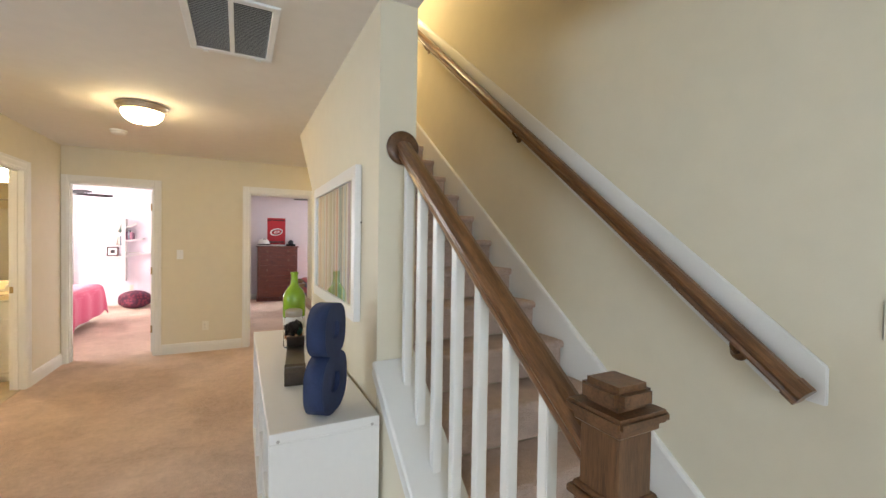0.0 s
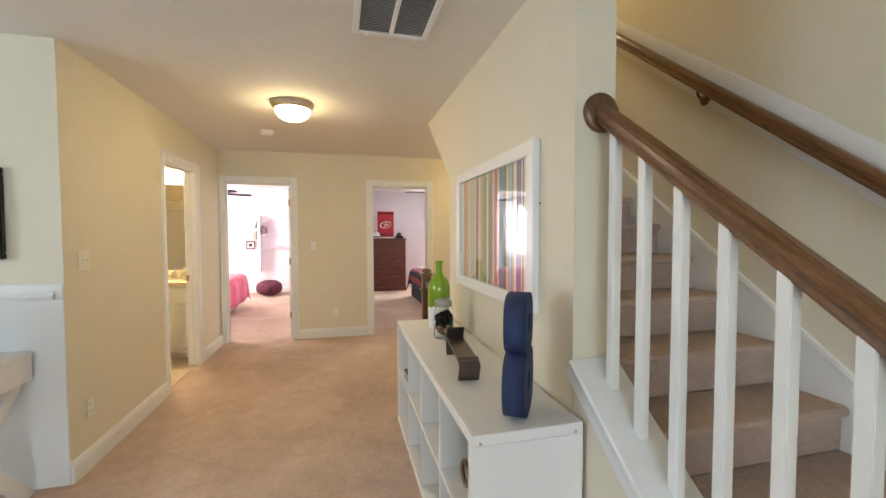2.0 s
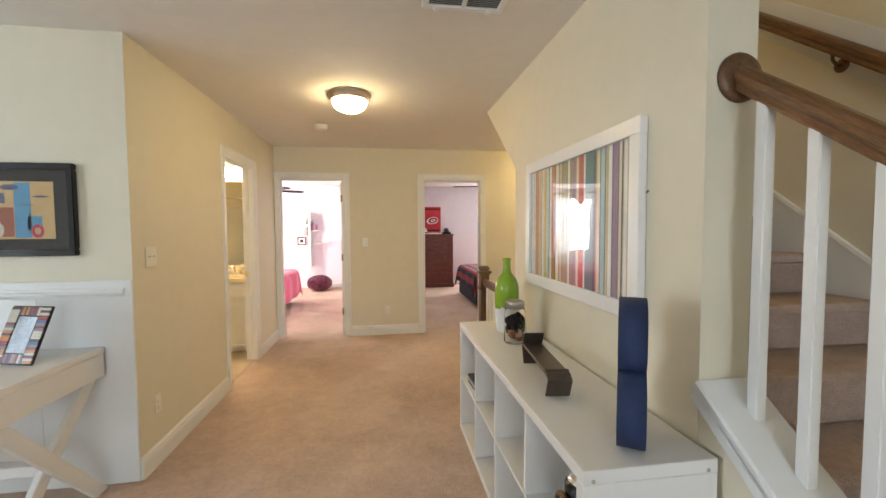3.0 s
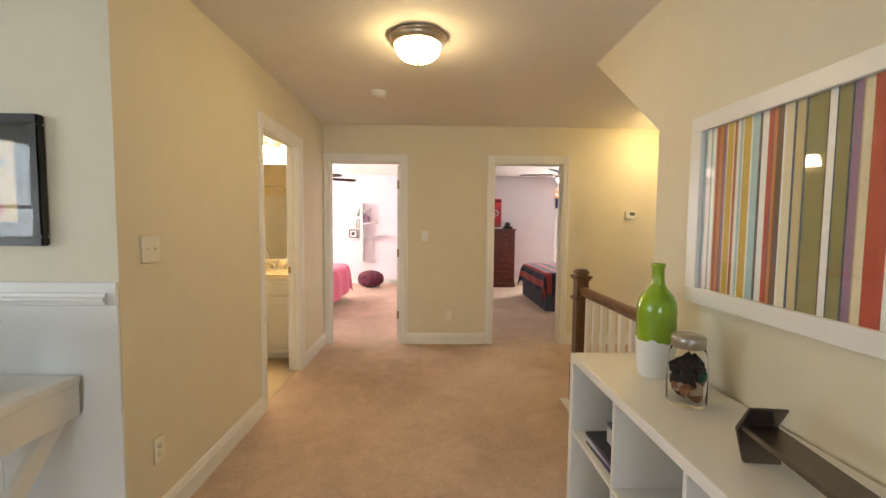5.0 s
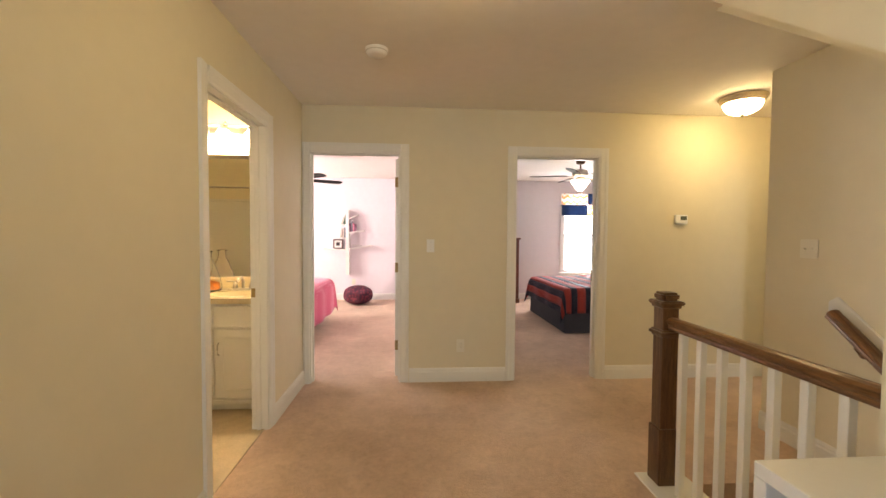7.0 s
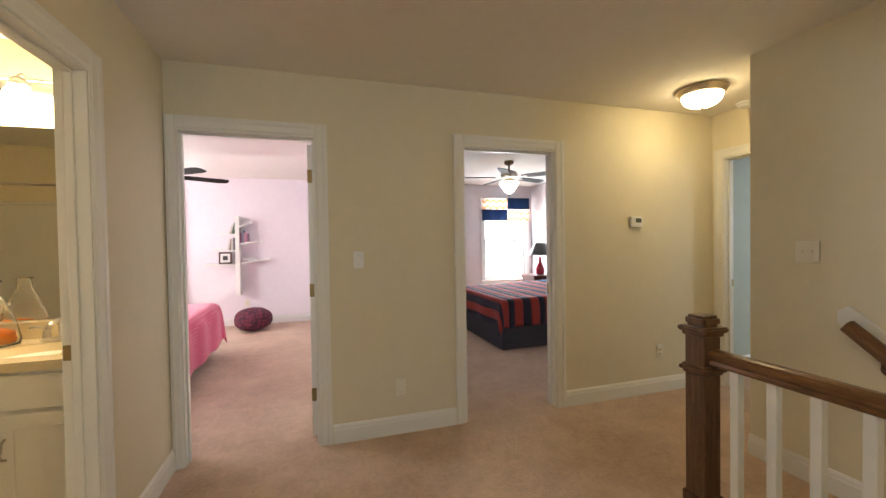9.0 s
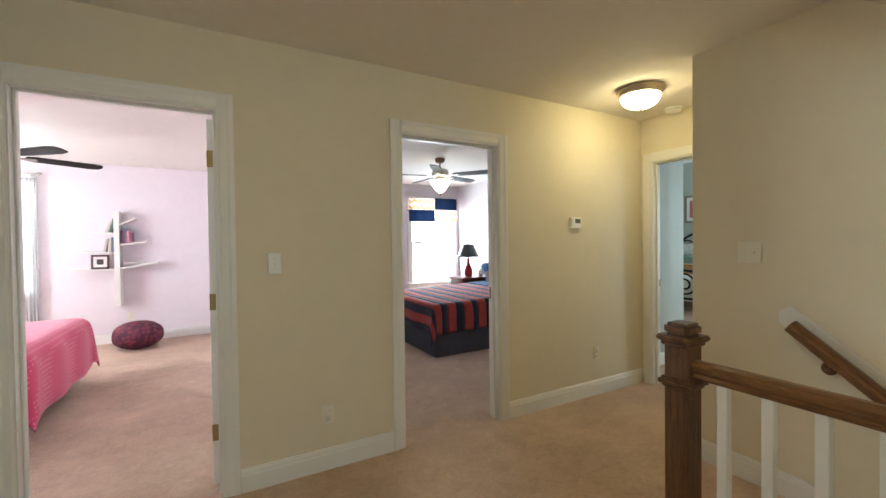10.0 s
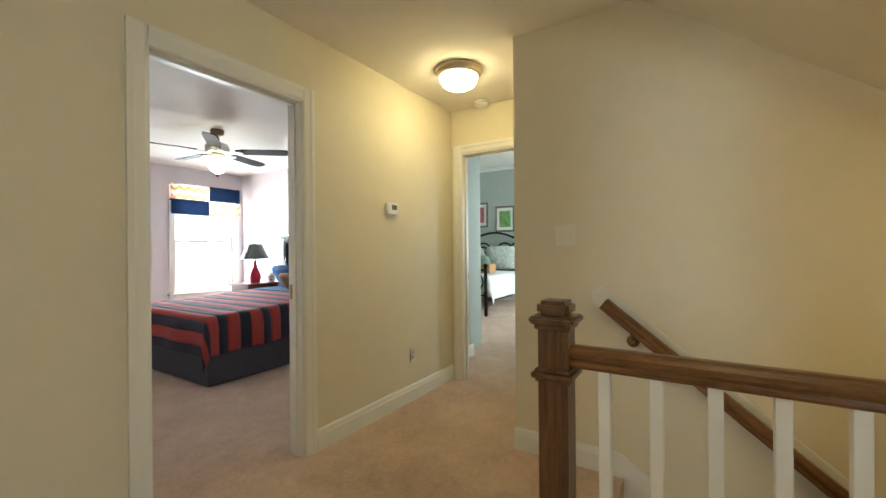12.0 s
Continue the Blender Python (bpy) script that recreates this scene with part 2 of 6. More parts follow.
def slab(us, vs, holes, place):
    """A plate of cells between the breaks us and vs, without those in holes (u0, u1, v0, v1); place(u, v, side) gives the corner."""
    us, vs = sorted(us), sorted(vs)
    bm, pool = bmesh.new(), {}

    def solid(i, j):
        if not (0 <= i < len(us) - 1 and 0 <= j < len(vs) - 1):
            return False
        u, v = (us[i] + us[i + 1]) / 2, (vs[j] + vs[j + 1]) / 2
        return not any(h[0] < u < h[1] and h[2] < v < h[3] for h in holes)

    def vert(i, j, s):
        if (i, j, s) not in pool:
            pool[i, j, s] = bm.verts.new(place(us[i], vs[j], s))
        return pool[i, j, s]
    for i in range(len(us) - 1):
        for j in range(len(vs) - 1):
            if not solid(i, j):
                continue
            for s in (0, 1):
                bm.faces.new([vert(i, j, s), vert(i + 1, j, s), vert(i + 1, j + 1, s), vert(i, j + 1, s)])
            for (di, dj), (a, b) in (((-1, 0), ((i, j), (i, j + 1))), ((1, 0), ((i + 1, j), (i + 1, j + 1))), ((0, -1), ((i, j), (i + 1, j))), ((0, 1), ((i, j + 1), (i + 1, j + 1)))):
                if not solid(i + di, j + dj):
                    bm.faces.new([vert(*a, 0), vert(*b, 0), vert(*b, 1), vert(*a, 1)])
    bmesh.ops.recalc_face_normals(bm, faces=bm.faces[:])
    return bm


def wall_x(name, x0, x1, y0, y1, z0, z1, m, label, holes=()):
    """A wall in the plane of y and z, between x0 and x1; holes are (y0, y1, z0, z1)."""
    us, vs = {y0, y1}, {z0, z1}
    for h in holes:
        us |= {max(h[0], y0), min(h[1], y1)}
        vs |= {max(h[2], z0), min(h[3], z1)}
    return structure(name, slab(us, vs, holes, lambda u, v, s: ((x0, x1)[s], u, v)), m, label, "wall")


def wall_y(name, y0, y1, x0, x1, z0, z1, m, label, holes=()):
    us, vs = {x0, x1}, {z0, z1}
    for h in holes:
        us |= {max(h[0], x0), min(h[1], x1)}
        vs |= {max(h[2], z0), min(h[3], z1)}
    return structure(name, slab(us, vs, holes, lambda u, v, s: (u, (y0, y1)[s], v)), m, label, "wall")


def plate_z(name, z0, z1, x0, x1, y0, y1, m, label, category, holes=()):
    us, vs = {x0, x1}, {y0, y1}
    for h in holes:
        us |= {max(h[0], x0), min(h[1], x1)}
        vs |= {max(h[2], y0), min(h[3], y1)}
    return structure(name, slab(us, vs, holes, lambda u, v, s: (u, v, (z0, z1)[s])), m, label, category)


# ---------- large structure ----------
H = 2.44            # ceiling
FY = 5.53           # hall side of the wall with the two bedroom doors
LX = -1.69          # hall side of the bathroom wall
PX, PX2 = 0.60, 0.765   # wall with the striped picture
RX = 1.69           # right wall of the stairs
CX = 2.62           # wall with the third bedroom's door
NY = 2.58           # wall of the desk nook
A0, A1 = -1.633, -0.838  # bedroom door openings
B0, B1 = 0.190, 0.967
BA0, BA1 = 3.925, 4.70    # bathroom door opening, along y
C0, C1 = 4.63, 5.43      # third bedroom door, along y
DH = 2.043
BACK = 10.15        # far wall of the two bedrooms
RISE, RUN, Y0 = 0.1815, 0.242, 0.336
DY0 = 3.95          # top riser of the stairs down

floor = plate_z("floor", -0.27, 0.0, -5, 8.2, -4.1, BACK + 0.1, CARPET, "wall-to-wall beige cut-pile carpet, slightly trodden", "carpet", [(PX2, RX + 0.02, 0.62, DY0)])
ceiling = plate_z("ceiling", H, H + 0.27, -5, CX + 0.06, -4.1, 5.59, CEIL, "flat painted off-white ceiling", "ceiling", [(PX2, RX + 0.02, 0.35, 3.87)])
plate_z("ceiling_pink", H, H + 0.2, -5, -0.40, 5.59, BACK + 0.1, CEIL, "flat white bedroom ceiling", "ceiling")
plate_z("ceiling_blue", H, H + 0.2, -0.40, 3.86, 5.59, BACK + 0.1, CEIL, "flat white bedroom ceiling", "ceiling")
plate_z("ceiling_teal", 3.06, 3.2, CX + 0.06, 8.2, 3.7, 9.2, CEIL, "white bedroom ceiling above teal walls", "ceiling")
plate_z("ceiling_upper", 4.3, 4.4, PX - 0.2, RX + 0.2, 0.2, 6.0, CEIL, "ceiling over the upper stairs", "ceiling")

door_a, door_b = (A0, A1, -1, DH), (B0, B1, -1, DH)
wall_y("wall_north", FY, 5.59, LX, CX, 0, H, WALL, "cream painted wall with two bedroom doorways", [door_a, door_b])
wall_y("wall_pink_south", 5.59, 5.65, -4.7, -0.40, 0, H, PINK, "pale pink painted bedroom wall", [door_a])
wall_y("wall_blue_south", 5.59, 5.65, -0.40, CX + 0.11, 0, H, LILAC, "grey-lilac painted bedroom wall", [door_b])
wall_x("wall_west", LX - 0.055, LX, NY, FY, 0, H, WALL, "cream painted hall wall with the bathroom doorway", [(BA0, BA1, -1, DH)])
wall_x("wall_bath_east", LX - 0.11, LX - 0.055, NY + 0.11, 5.48, 0, H, GOLD, "golden painted bathroom wall", [(BA0, BA1, -1, DH)])
wall_y("wall_nook", NY, NY + 0.055, -5, LX - 0.055, 0, H, WALL, "cream wall of the desk nook above white wainscot")
wall_y("wall_bath_south", NY + 0.055, NY + 0.11, -4.6, LX - 0.055, 0, H, GOLD, "golden painted bathroom wall")
wall_y("wall_bath_north", 5.48, 5.53, -4.6, LX - 0.055, 0, H, GOLD, "golden painted bathroom wall over the vanity")
wall_x("wall_bath_west", -4.7, -4.6, NY + 0.11, 5.48, 0, H, GOLD, "golden painted bathroom wall")
structure("wall_picture", prismm([(1.245, 0), (2.965, 0), (2.965, 1.82), (3.77, H), (1.245, H)], "x", PX, PX2), WALL, "cream wall beside the stairs with a sloped upper edge", "wall")
wall_x("wall_stairs_below", PX, PX2, 0.62, 3.95, -2.75, -0.28, WALL, "cream stairwell wall below the floor")
wall_x("wall_stairs_right", RX, RX + 0.11, -4.0, 4.54, -2.75, 5.2, WALL, "cream wall of the stairs with handrails")
wall_y("wall_hall_end", 4.43, 4.54, RX + 0.11, CX, 0, H, WALL, "cream wall of the short passage")
wall_x("wall_east", CX, CX + 0.055, 4.43, FY, 0, H, WALL, "cream wall with the third bedroom's doorway", [(C0, C1, -1, DH)])
wall_x("wall_teal_west", CX + 0.055, CX + 0.11, 3.9, 5.59, 0, 3.06, TEAL, "teal painted bedroom wall", [(C0, C1, -1, DH)])
wall_y("wall_blue_closet", 5.98, 6.04, CX + 0.11, 3.8, 0, H, LILAC, "grey-lilac painted bedroom wall")
wall_y("wall_teal_entry", 5.75, 5.98, CX + 0.11, 3.42, 0, 3.06, TEAL, "teal painted wall beside the bedroom door")
wall_y("wall_teal_return", 5.90, 5.98, 3.42, 3.92, 0, 3.06, TEAL, "teal painted return wall")
wall_x("wall_teal_inner", 3.90, 3.98, 5.98, 9.0, 0, 3.06, TEAL, "teal painted bedroom wall")
wall_x("wall_teal_head", 8.0, 8.1, 3.9, 9.0, 0, 3.06, TEAL, "teal painted wall behind the iron bed")
wall_y("wall_teal_north", 9.0, 9.1, 3.90, 8.1, 0, 3.06, TEAL, "teal painted bedroom wall")
wall_y("wall_teal_south", 3.78, 3.9, CX + 0.055, 8.1, 0, 3.06, TEAL, "teal painted bedroom wall with a window", [(5.3, 7.1, 0.8, 2.2)])
wall_y("wall_pink_north", BACK, BACK + 0.12, -4.7, -0.55, 0, H, PINK, "pale pink painted bedroom wall with a bright window", [(-3.95, -2.95, 0.75, 2.15)])
wall_x("wall_pink_east", -0.70, -0.55, 5.65, BACK, 0, H, PINK, "pale pink painted bedroom wall")
wall_x("wall_pink_west", -4.7, -4.58, 5.65, BACK, 0, H, PINK, "pale pink painted bedroom wall with a window", [(7.4, 8.5, 0.75, 2.15)])
wall_y("wall_blue_north", BACK, BACK + 0.12, 0.0, 3.51, 0, H, LILAC, "grey-lilac painted bedroom wall with a bright window", [(2.36, 3.26, 0.56, 2.1)])
wall_x("wall_blue_west", 0.0, 0.1, 5.65, BACK, 0, H, LILAC, "grey-lilac painted bedroom wall")
wall_x("wall_blue_east", 3.41, 3.51, 6.04, BACK, 0, H, LILAC, "grey-lilac painted bedroom wall")
wall_y("wall_loft_south", -4.1, -4.0, -5, RX, 0, H, WALL, "cream loft wall with windows", [(-1.9, 0.7, 0.8, 2.2)])
wall_x("wall_loft_west", -5.1, -5.0, -4.1, NY, 0, H, WALL, "cream loft wall with windows", [(-0.7, 1.5, 0.8, 2.2)])
# upper and lower ends of the stairwell
wall_x("wall_stairs_upper", PX, PX2, 0.35, 6.0, H + 0.27, 5.2, WALL, "cream upper stairwell wall")
wall_y("wall_stairs_upper_south", 0.25, 0.35, PX, RX, H + 0.27, 5.2, WALL, "cream upper stairwell wall")
wall_y("wall_stairs_upper_north", 6.0, 6.1, PX, RX + 0.11, H, 5.2, WALL, "cream wall at the top of the stairs")
wall_y("wall_stairs_lower_south", 0.52, 0.62, PX, RX, -2.75, -0.27, WALL, "cream wall at the foot of the stairs")
plate_z("floor_lower", -2.85, -2.75, PX, RX, 0.5, 4.2, CARPET, "beige carpet on the floor below", "carpet")
wall_y("wall_under_landing", 3.97, 4.07, PX2, RX, -2.75, -0.27, WALL, "cream wall under the landing")
structure("soffit", prismm([(0.62, 0.0), (0.40, 0.02), (3.87, 2.62), (3.87, H)], "x", PX2 + 0.001, RX - 0.001), WALL, "sloped cream soffit under the upper stairs", "ceiling")

# ---------- baseboards, casings, jambs ----------
BB = [(0, 0), (0.016, 0), (0.016, 0.088), (0.012, 0.098), (0.012, 0.108), (0.006, 0.122), (0, 0.125)]


def baseboard(p, q, label="white painted baseboard with a moulded top"):
    """Along the wall from p to q, with the room on the left of the way."""
    d = (Vector(q) - Vector(p)).normalized()
    side = Vector((-d.y, d.x))
    bm = bmesh.new()
    rings = [[bm.verts.new((e[0] + side.x * a, e[1] + side.y * a, b)) for a, b in BB] for e in (p, q)]
    fs = [bm.faces.new((rings[0][k], rings[0][(k + 1) % 7], rings[1][(k + 1) % 7], rings[1][k])) for k in range(7)]
    fs += [bm.faces.new(rings[0]), bm.faces.new(list(reversed(rings[1])))]
    bmesh.ops.recalc_face_normals(bm, faces=fs)
    return structure("baseboard", bm, TRIM, label, "baseboard")


CW = 0.078
for p, q in (((B0 - CW, FY), (A1 + CW, FY)), ((CX, FY), (B1 + CW, FY)),
             ((LX, FY), (LX, BA1 + CW)), ((LX, BA0 - CW), (LX, NY)),
             ((RX, 3.99), (RX, 4.54)), ((RX, 4.54), (CX, 4.54)),
             ((PX, 1.25), (PX, 2.965)),
             ((-0.70, BACK), (-4.58, BACK)), ((-0.70, 5.65), (-0.70, BACK)), ((-4.58, BACK), (-4.58, 5.65)),
             ((3.41, BACK), (0.1, BACK)), ((3.41, 6.04), (3.41, BACK)), ((0.1, BACK), (0.1, 5.65)),
             ((3.42, 5.75), (CX + 0.11, 5.75)), ((8.0, 3.9), (8.0, 9.0)), ((-5, NY), (-5.0, -4.0)), ((-5, -4.0), (RX, -4.0)), ((RX, -4.0), (RX, 0.1))):
    baseboard(p, q)


def doorway(name, m, w, depth, label, left=1.0):
    """Casing and jamb of a doorway. In its own frame the opening is 0..w along x, the hall at y < 0, the wall 0..depth."""
    d = thing(name, label, "door frame", kind="structure")
    t = 0.017
    prof = [(0, 0), (CW, 0), (CW, -t), (CW - 0.022, -t), (CW - 0.034, -t * 0.75), (0.012, -t * 0.6), (0.004, -t * 0.35), (0, -t * 0.3)]
    for side in (0, 1):
        pts = [(-a * left + 0.004, b) for a, b in prof] if side == 0 else [(w + a - 0.004, b) for a, b in prof]
        part("casing", prismm(pts, "z", 0, DH - 0.004 + CW), TRIM, d)
        x = (0, 0.012) if side == 0 else (w - 0.012, w)
        part("jamb", boxm(x[0], x[1], 0.001, depth - 0.001, 0, DH, 0.001), TRIM, d)
        s = (0.0122, 0.024) if side == 0 else (w - 0.024, w - 0.0122)
        part("door_stop", boxm(s[0], s[1], 0.045, 0.075, 0, DH - 0.013, 0.003), TRIM, d)
    bm = bmesh.new()
    prism(bm, [(b, a + DH - 0.004) for a, b in prof], "x", 0.0045, w - 0.0045)
    part("head_casing", bm, TRIM, d)
    part("head_jamb", boxm(0.0125, w - 0.0125, 0.001, depth - 0.001, DH - 0.012, DH, 0.001), TRIM, d)
    part("head_stop", boxm(0.0245, w - 0.0245, 0.045, 0.075, DH - 0.026, DH - 0.0125, 0.002), TRIM, d)
    d.matrix_basis = m
    return d


da = doorway("door_1", pose(A0, FY, 0), A1 - A0, 0.12, "white moulded casing round the pink bedroom's doorway", 0.72)
db = doorway("door_2", pose(B0, FY, 0), B1 - B0, 0.12, "white moulded casing round the second bedroom's doorway")
dbath = doorway("door_3", pose(LX, BA0, 0, 0, 0, 90), BA1 - BA0, 0.11, "white moulded casing round the bathroom doorway")
dc = doorway("door_4", pose(CX, C1, 0, 0, 0, -90), C1 - C0, 0.11, "white moulded casing round the teal bedroom's doorway")


def door_leaf(m, w, label, hinges=True):
    """A six-panel leaf, hinged at its origin, running along x; thickness along y."""
    d = thing("door_leaf", label, "door")
    part("slab", boxm(0.002, w, 0.004, 0.038, 0.012, 2.015, 0.002), TRIM, d)
    for z0, z1 in ((0.18, 0.78), (0.95, 1.55), (1.65, 1.88)):
        for x0, x1 in ((0.11, w / 2 - 0.05), (w / 2 + 0.05, w - 0.11)):
            part("panel", boxm(x0, x1, 0.001, 0.041, z0, z1, 0.004), TRIM, d)
    if hinges:
        for z in (0.30, 1.02, 1.80):
            hg = part("hinge", boxm(-0.004, 0.0016, 0.003, 0.039, z - 0.045, z + 0.045, 0.001), BRASS, d, "dull brass hinge")
            part("hinge_pin", lathem([(0, -0.05), (0.006, -0.05), (0.006, 0.05), (0, 0.05)], 10, (-0.006, 0.0, z)), BRASS, hg)
    kn = part("door_knob", lathem([(0, 0), (0.027, 0.0), (0.027, 0.006), (0.012, 0.012), (0.012, 0.03), (0.026, 0.04), (0.028, 0.055), (0.018, 0.066), (0, 0.068)], 18, (w - 0.06, 0.041, 0.96), pose(0, 0, 0, -90)), NICKEL, d)
    part("knob_rose", lathem([(0, 0), (0.028, 0.0), (0.028, 0.005), (0, 0.005)], 18, (w - 0.06, 0.001, 0.96), pose(0, 0, 0, 90)), NICKEL, kn)
    d.matrix_basis = m
    return d


# open leaves: pink bedroom swung against its east wall, the others out of the way
leaf = door_leaf(pose(A1 - 0.016, 5.657, 0, 0, 0, 84), 0.70, "open white panelled bedroom door with three brass hinges")
door_leaf(pose(B0 + 0.016, 5.657, 0) @ pose(0, 0, 0, 0, 0, 93) @ Matrix.Translation((0, 0.0, 0)), 0.67, "open white panelled door of the second bedroom")
door_leaf(pose(LX - 0.117, BA0 - 0.03, 0, 0, 0, 180), 0.74, "open white panelled bathroom door")
door_leaf(pose(CX + 0.117, C0 - 0.03, 0), 0.72, "open white panelled door of the teal bedroom")
part("strike_plate", boxm(B1 - B0 - 0.0145, B1 - B0 - 0.0121, 0.075, 0.11, 0.90, 0.985, 0.001), BRASS, db)
part("strike_plate", boxm(BA1 - BA0 - 0.0145, BA1 - BA0 - 0.0121, 0.075, 0.105, 0.90, 0.96, 0.001), BRASS, dbath)
part("strike_plate", boxm(0.0121, 0.0145, 0.075, 0.105, 0.90, 0.96, 0.001), BRASS, dc)


def window(name, m, w, h, label):
    """A double-hung window: opening 0..w, sill at z 0, room at y < 0."""
    d = thing(name, label, "window", kind="structure")
    for x0, x1 in ((-0.08, 0.004), (w - 0.004, w + 0.08)):
        part("casing", boxm(x0, x1, -0.017, -0.001, -0.0, h + 0.08, 0.004), TRIM, d)
    part("casing", boxm(0.0045, w - 0.0045, -0.017, -0.001, h - 0.004, h + 0.08, 0.004), TRIM, d)
    part("window_sill", boxm(-0.1, w + 0.1, -0.05, 0.03, -0.03, -0.001, 0.006), TRIM, d)
    part("apron", boxm(-0.08, w + 0.08, -0.016, -0.001, -0.11, -0.031, 0.004), TRIM, d)
    for z0, z1, y in ((0.0, h / 2 + 0.02, 0.03), (h / 2 - 0.02, h, 0.052)):
        bm = bmesh.new()
        for b in ((0.002, 0.04, z0, z1), (w - 0.04, w - 0.002, z0, z1), (0.04, w - 0.04, z0, z0 + 0.04), (0.04, w - 0.04, z1 - 0.04, z1)):
            box(bm, b[0], b[1], y, y + 0.02, b[2], b[3])
        sash = part("sash", bm, TRIM, d)
        p = part("pane", boxm(0.04, w - 0.04, y + 0.008, y + 0.012, z0 + 0.04, z1 - 0.04), PANE, sash)
        p.visible_shadow = False
    d.matrix_basis = m
    return d


window("window_1", pose(-3.95, BACK, 0.75), 1.0, 1.4, "bright white-framed double-hung bedroom window")
window("window_2", pose(-4.58, 7.4, 0.75, 0, 0, 90), 1.1, 1.4, "bright white-framed bedroom window")
window("window_3", pose(2.36, BACK, 0.56), 0.9, 1.54, "overexposed white-framed window under fabric valances")
window("window_4", pose(7.1, 3.9, 0.8, 0, 0, 180), 1.8, 1.4, "white-framed bedroom window")
window("window_5", pose(0.7, -4.0, 0.8, 0, 0, 180), 2.6, 1.4, "wide white-framed loft window")
window("window_6", pose(-5.0, -0.7, 0.8, 0, 0, 90), 2.2, 1.4, "wide white-framed loft window")

# ---------- stairs ----------
stairs = thing("staircase_up", "carpeted stairs climbing beside the cream wall", "staircase", kind="structure")
for i in range(15):
    y, z = Y0 + RUN * i, RISE * (i + 1)
    bm = bmesh.new()
    prism(bm, [(y + 0.003, z - RISE + 0.004), (y, z - 0.045), (y - 0.022, z - 0.036), (y - 0.026, z - 0.016), (y - 0.016, z - 0.003), (y + 0.004, z), (y + RUN + 0.002, z), (y + RUN + 0.002, z - 0.06)], "x", PX2 + 0.022, RX - 0.022)
    part("step", bm, STAIR_CARPET_SHADED, stairs)


def skirt(x0, x1, pts, parent, name="skirt_board"):
    return part(name, prismm(pts, "x", x0, x1, 0.003), TRIM, parent, "white painted stair skirt board")


SL = RISE / RUN
nose = lambda y: RISE + SL * (y - Y0)
skirt(RX - 0.02, RX - 0.001, [(0.20, 0.002), (0.66, 0.03), (3.85, nose(3.85) - 0.34), (3.85, nose(3.85) + 0.13), (0.30, nose(0.30) + 0.13), (0.20, nose(0.30) + 0.05)], stairs)
skirt(PX2 + 0.001, PX2 + 0.02, [(0.20, 0.002), (0.66, 0.03), (3.85, nose(3.85) - 0.34), (3.85, nose(3.85) + 0.06), (1.26, nose(1.26) + 0.06), (0.34, nose(0.34) + 0.02), (0.20, 0.16)], stairs)
part("skirt_cap", sweep(bmesh.new(), [(RX - 0.013, y, nose(y) + 0.133) for y in (0.30, 3.85)], [(-0.0125, -0.006), (0.0125, -0.006), (0.0125, 0.008), (-0.008, 0.008)]), TRIM, stairs)

down = thing("staircase_down", "carpeted stairs going down under the upper flight", "staircase", kind="structure")
for i in range(14):
    y, z = DY0 - RUN * i, -RISE * (i + 1)
    bm = bmesh.new()
    prism(bm, [(y + 0.0, z - 0.10), (y + 0.0, z), (y - RUN + 0.004, z), (y - RUN - 0.018, z - 0.004), (y - RUN - 0.026, z - 0.018), (y - RUN - 0.02, z - 0.036), (y - RUN, z - 0.045), (y - RUN, z - RISE - 0.02)], "x", PX2 + 0.022, RX - 0.022)
    part("step", bm, STAIR_CARPET_SHADED, down)
dn = lambda y: SL * (y - DY0)
skirt(RX - 0.018, RX - 0.001, [(3.99, 0.002), (3.99, 0.13), (3.92, 0.10), (0.9, dn(0.9) + 0.12), (0.9, dn(0.9) - 0.3), (3.92, -0.3)], down)
skirt(PX2 + 0.001, PX2 + 0.018, [(3.94, -0.29), (3.94, -0.01), (0.9, dn(0.9) + 0.12), (0.9, dn(0.9) - 0.3)], down)

# knee wall under the balusters
KZ = lambda y: 0.775 + SL * (y - 1.06)
knee = structure("knee_wall", prismm([(0.16, 0), (1.244, 0), (1.244, KZ(1.244)), (0.16, KZ(0.16))], "x", PX + 0.002, PX2 - 0.004), WALL, "low sloped cream knee wall beside the stairs", "wall")
rail = thing("stair_balustrade", "dark oak handrail on white square balusters beside the stairs", "balustrade")
part("sloped_cap", sweep(bmesh.new(), [(0.68, 0.15, KZ(0.15) + 0.012), (0.68, 1.244, KZ(1.244) + 0.012)], [(-0.098, -0.011), (0.098, -0.011), (0.098, 0.007), (0.091, 0.013), (-0.091, 0.013), (-0.098, 0.007)]), TRIM, rail, "white painted sloped sill board")
part("cap_moulding", sweep(bmesh.new(), [(0.592, 0.15, KZ(0.15) - 0.012), (0.592, 1.243, KZ(1.243) - 0.012)], [(-0.008, -0.028), (0.008, -0.028), (0.008, 0.012), (-0.010, 0.012), (-0.010, 0.0)]), TRIM, rail)
RAIL = [(-0.022, -0.030), (0.022, -0.030), (0.026, -0.022), (0.024, -0.010), (0.032, 0.002), (0.033, 0.016), (0.024, 0.027), (0.010, 0.032), (-0.010, 0.032), (-0.024, 0.027), (-0.033, 0.016), (-0.032, 0.002), (-0.024, -0.010), (-0.026, -0.022)]
RZ = lambda y: 1.802 + SL * (y - 1.195)


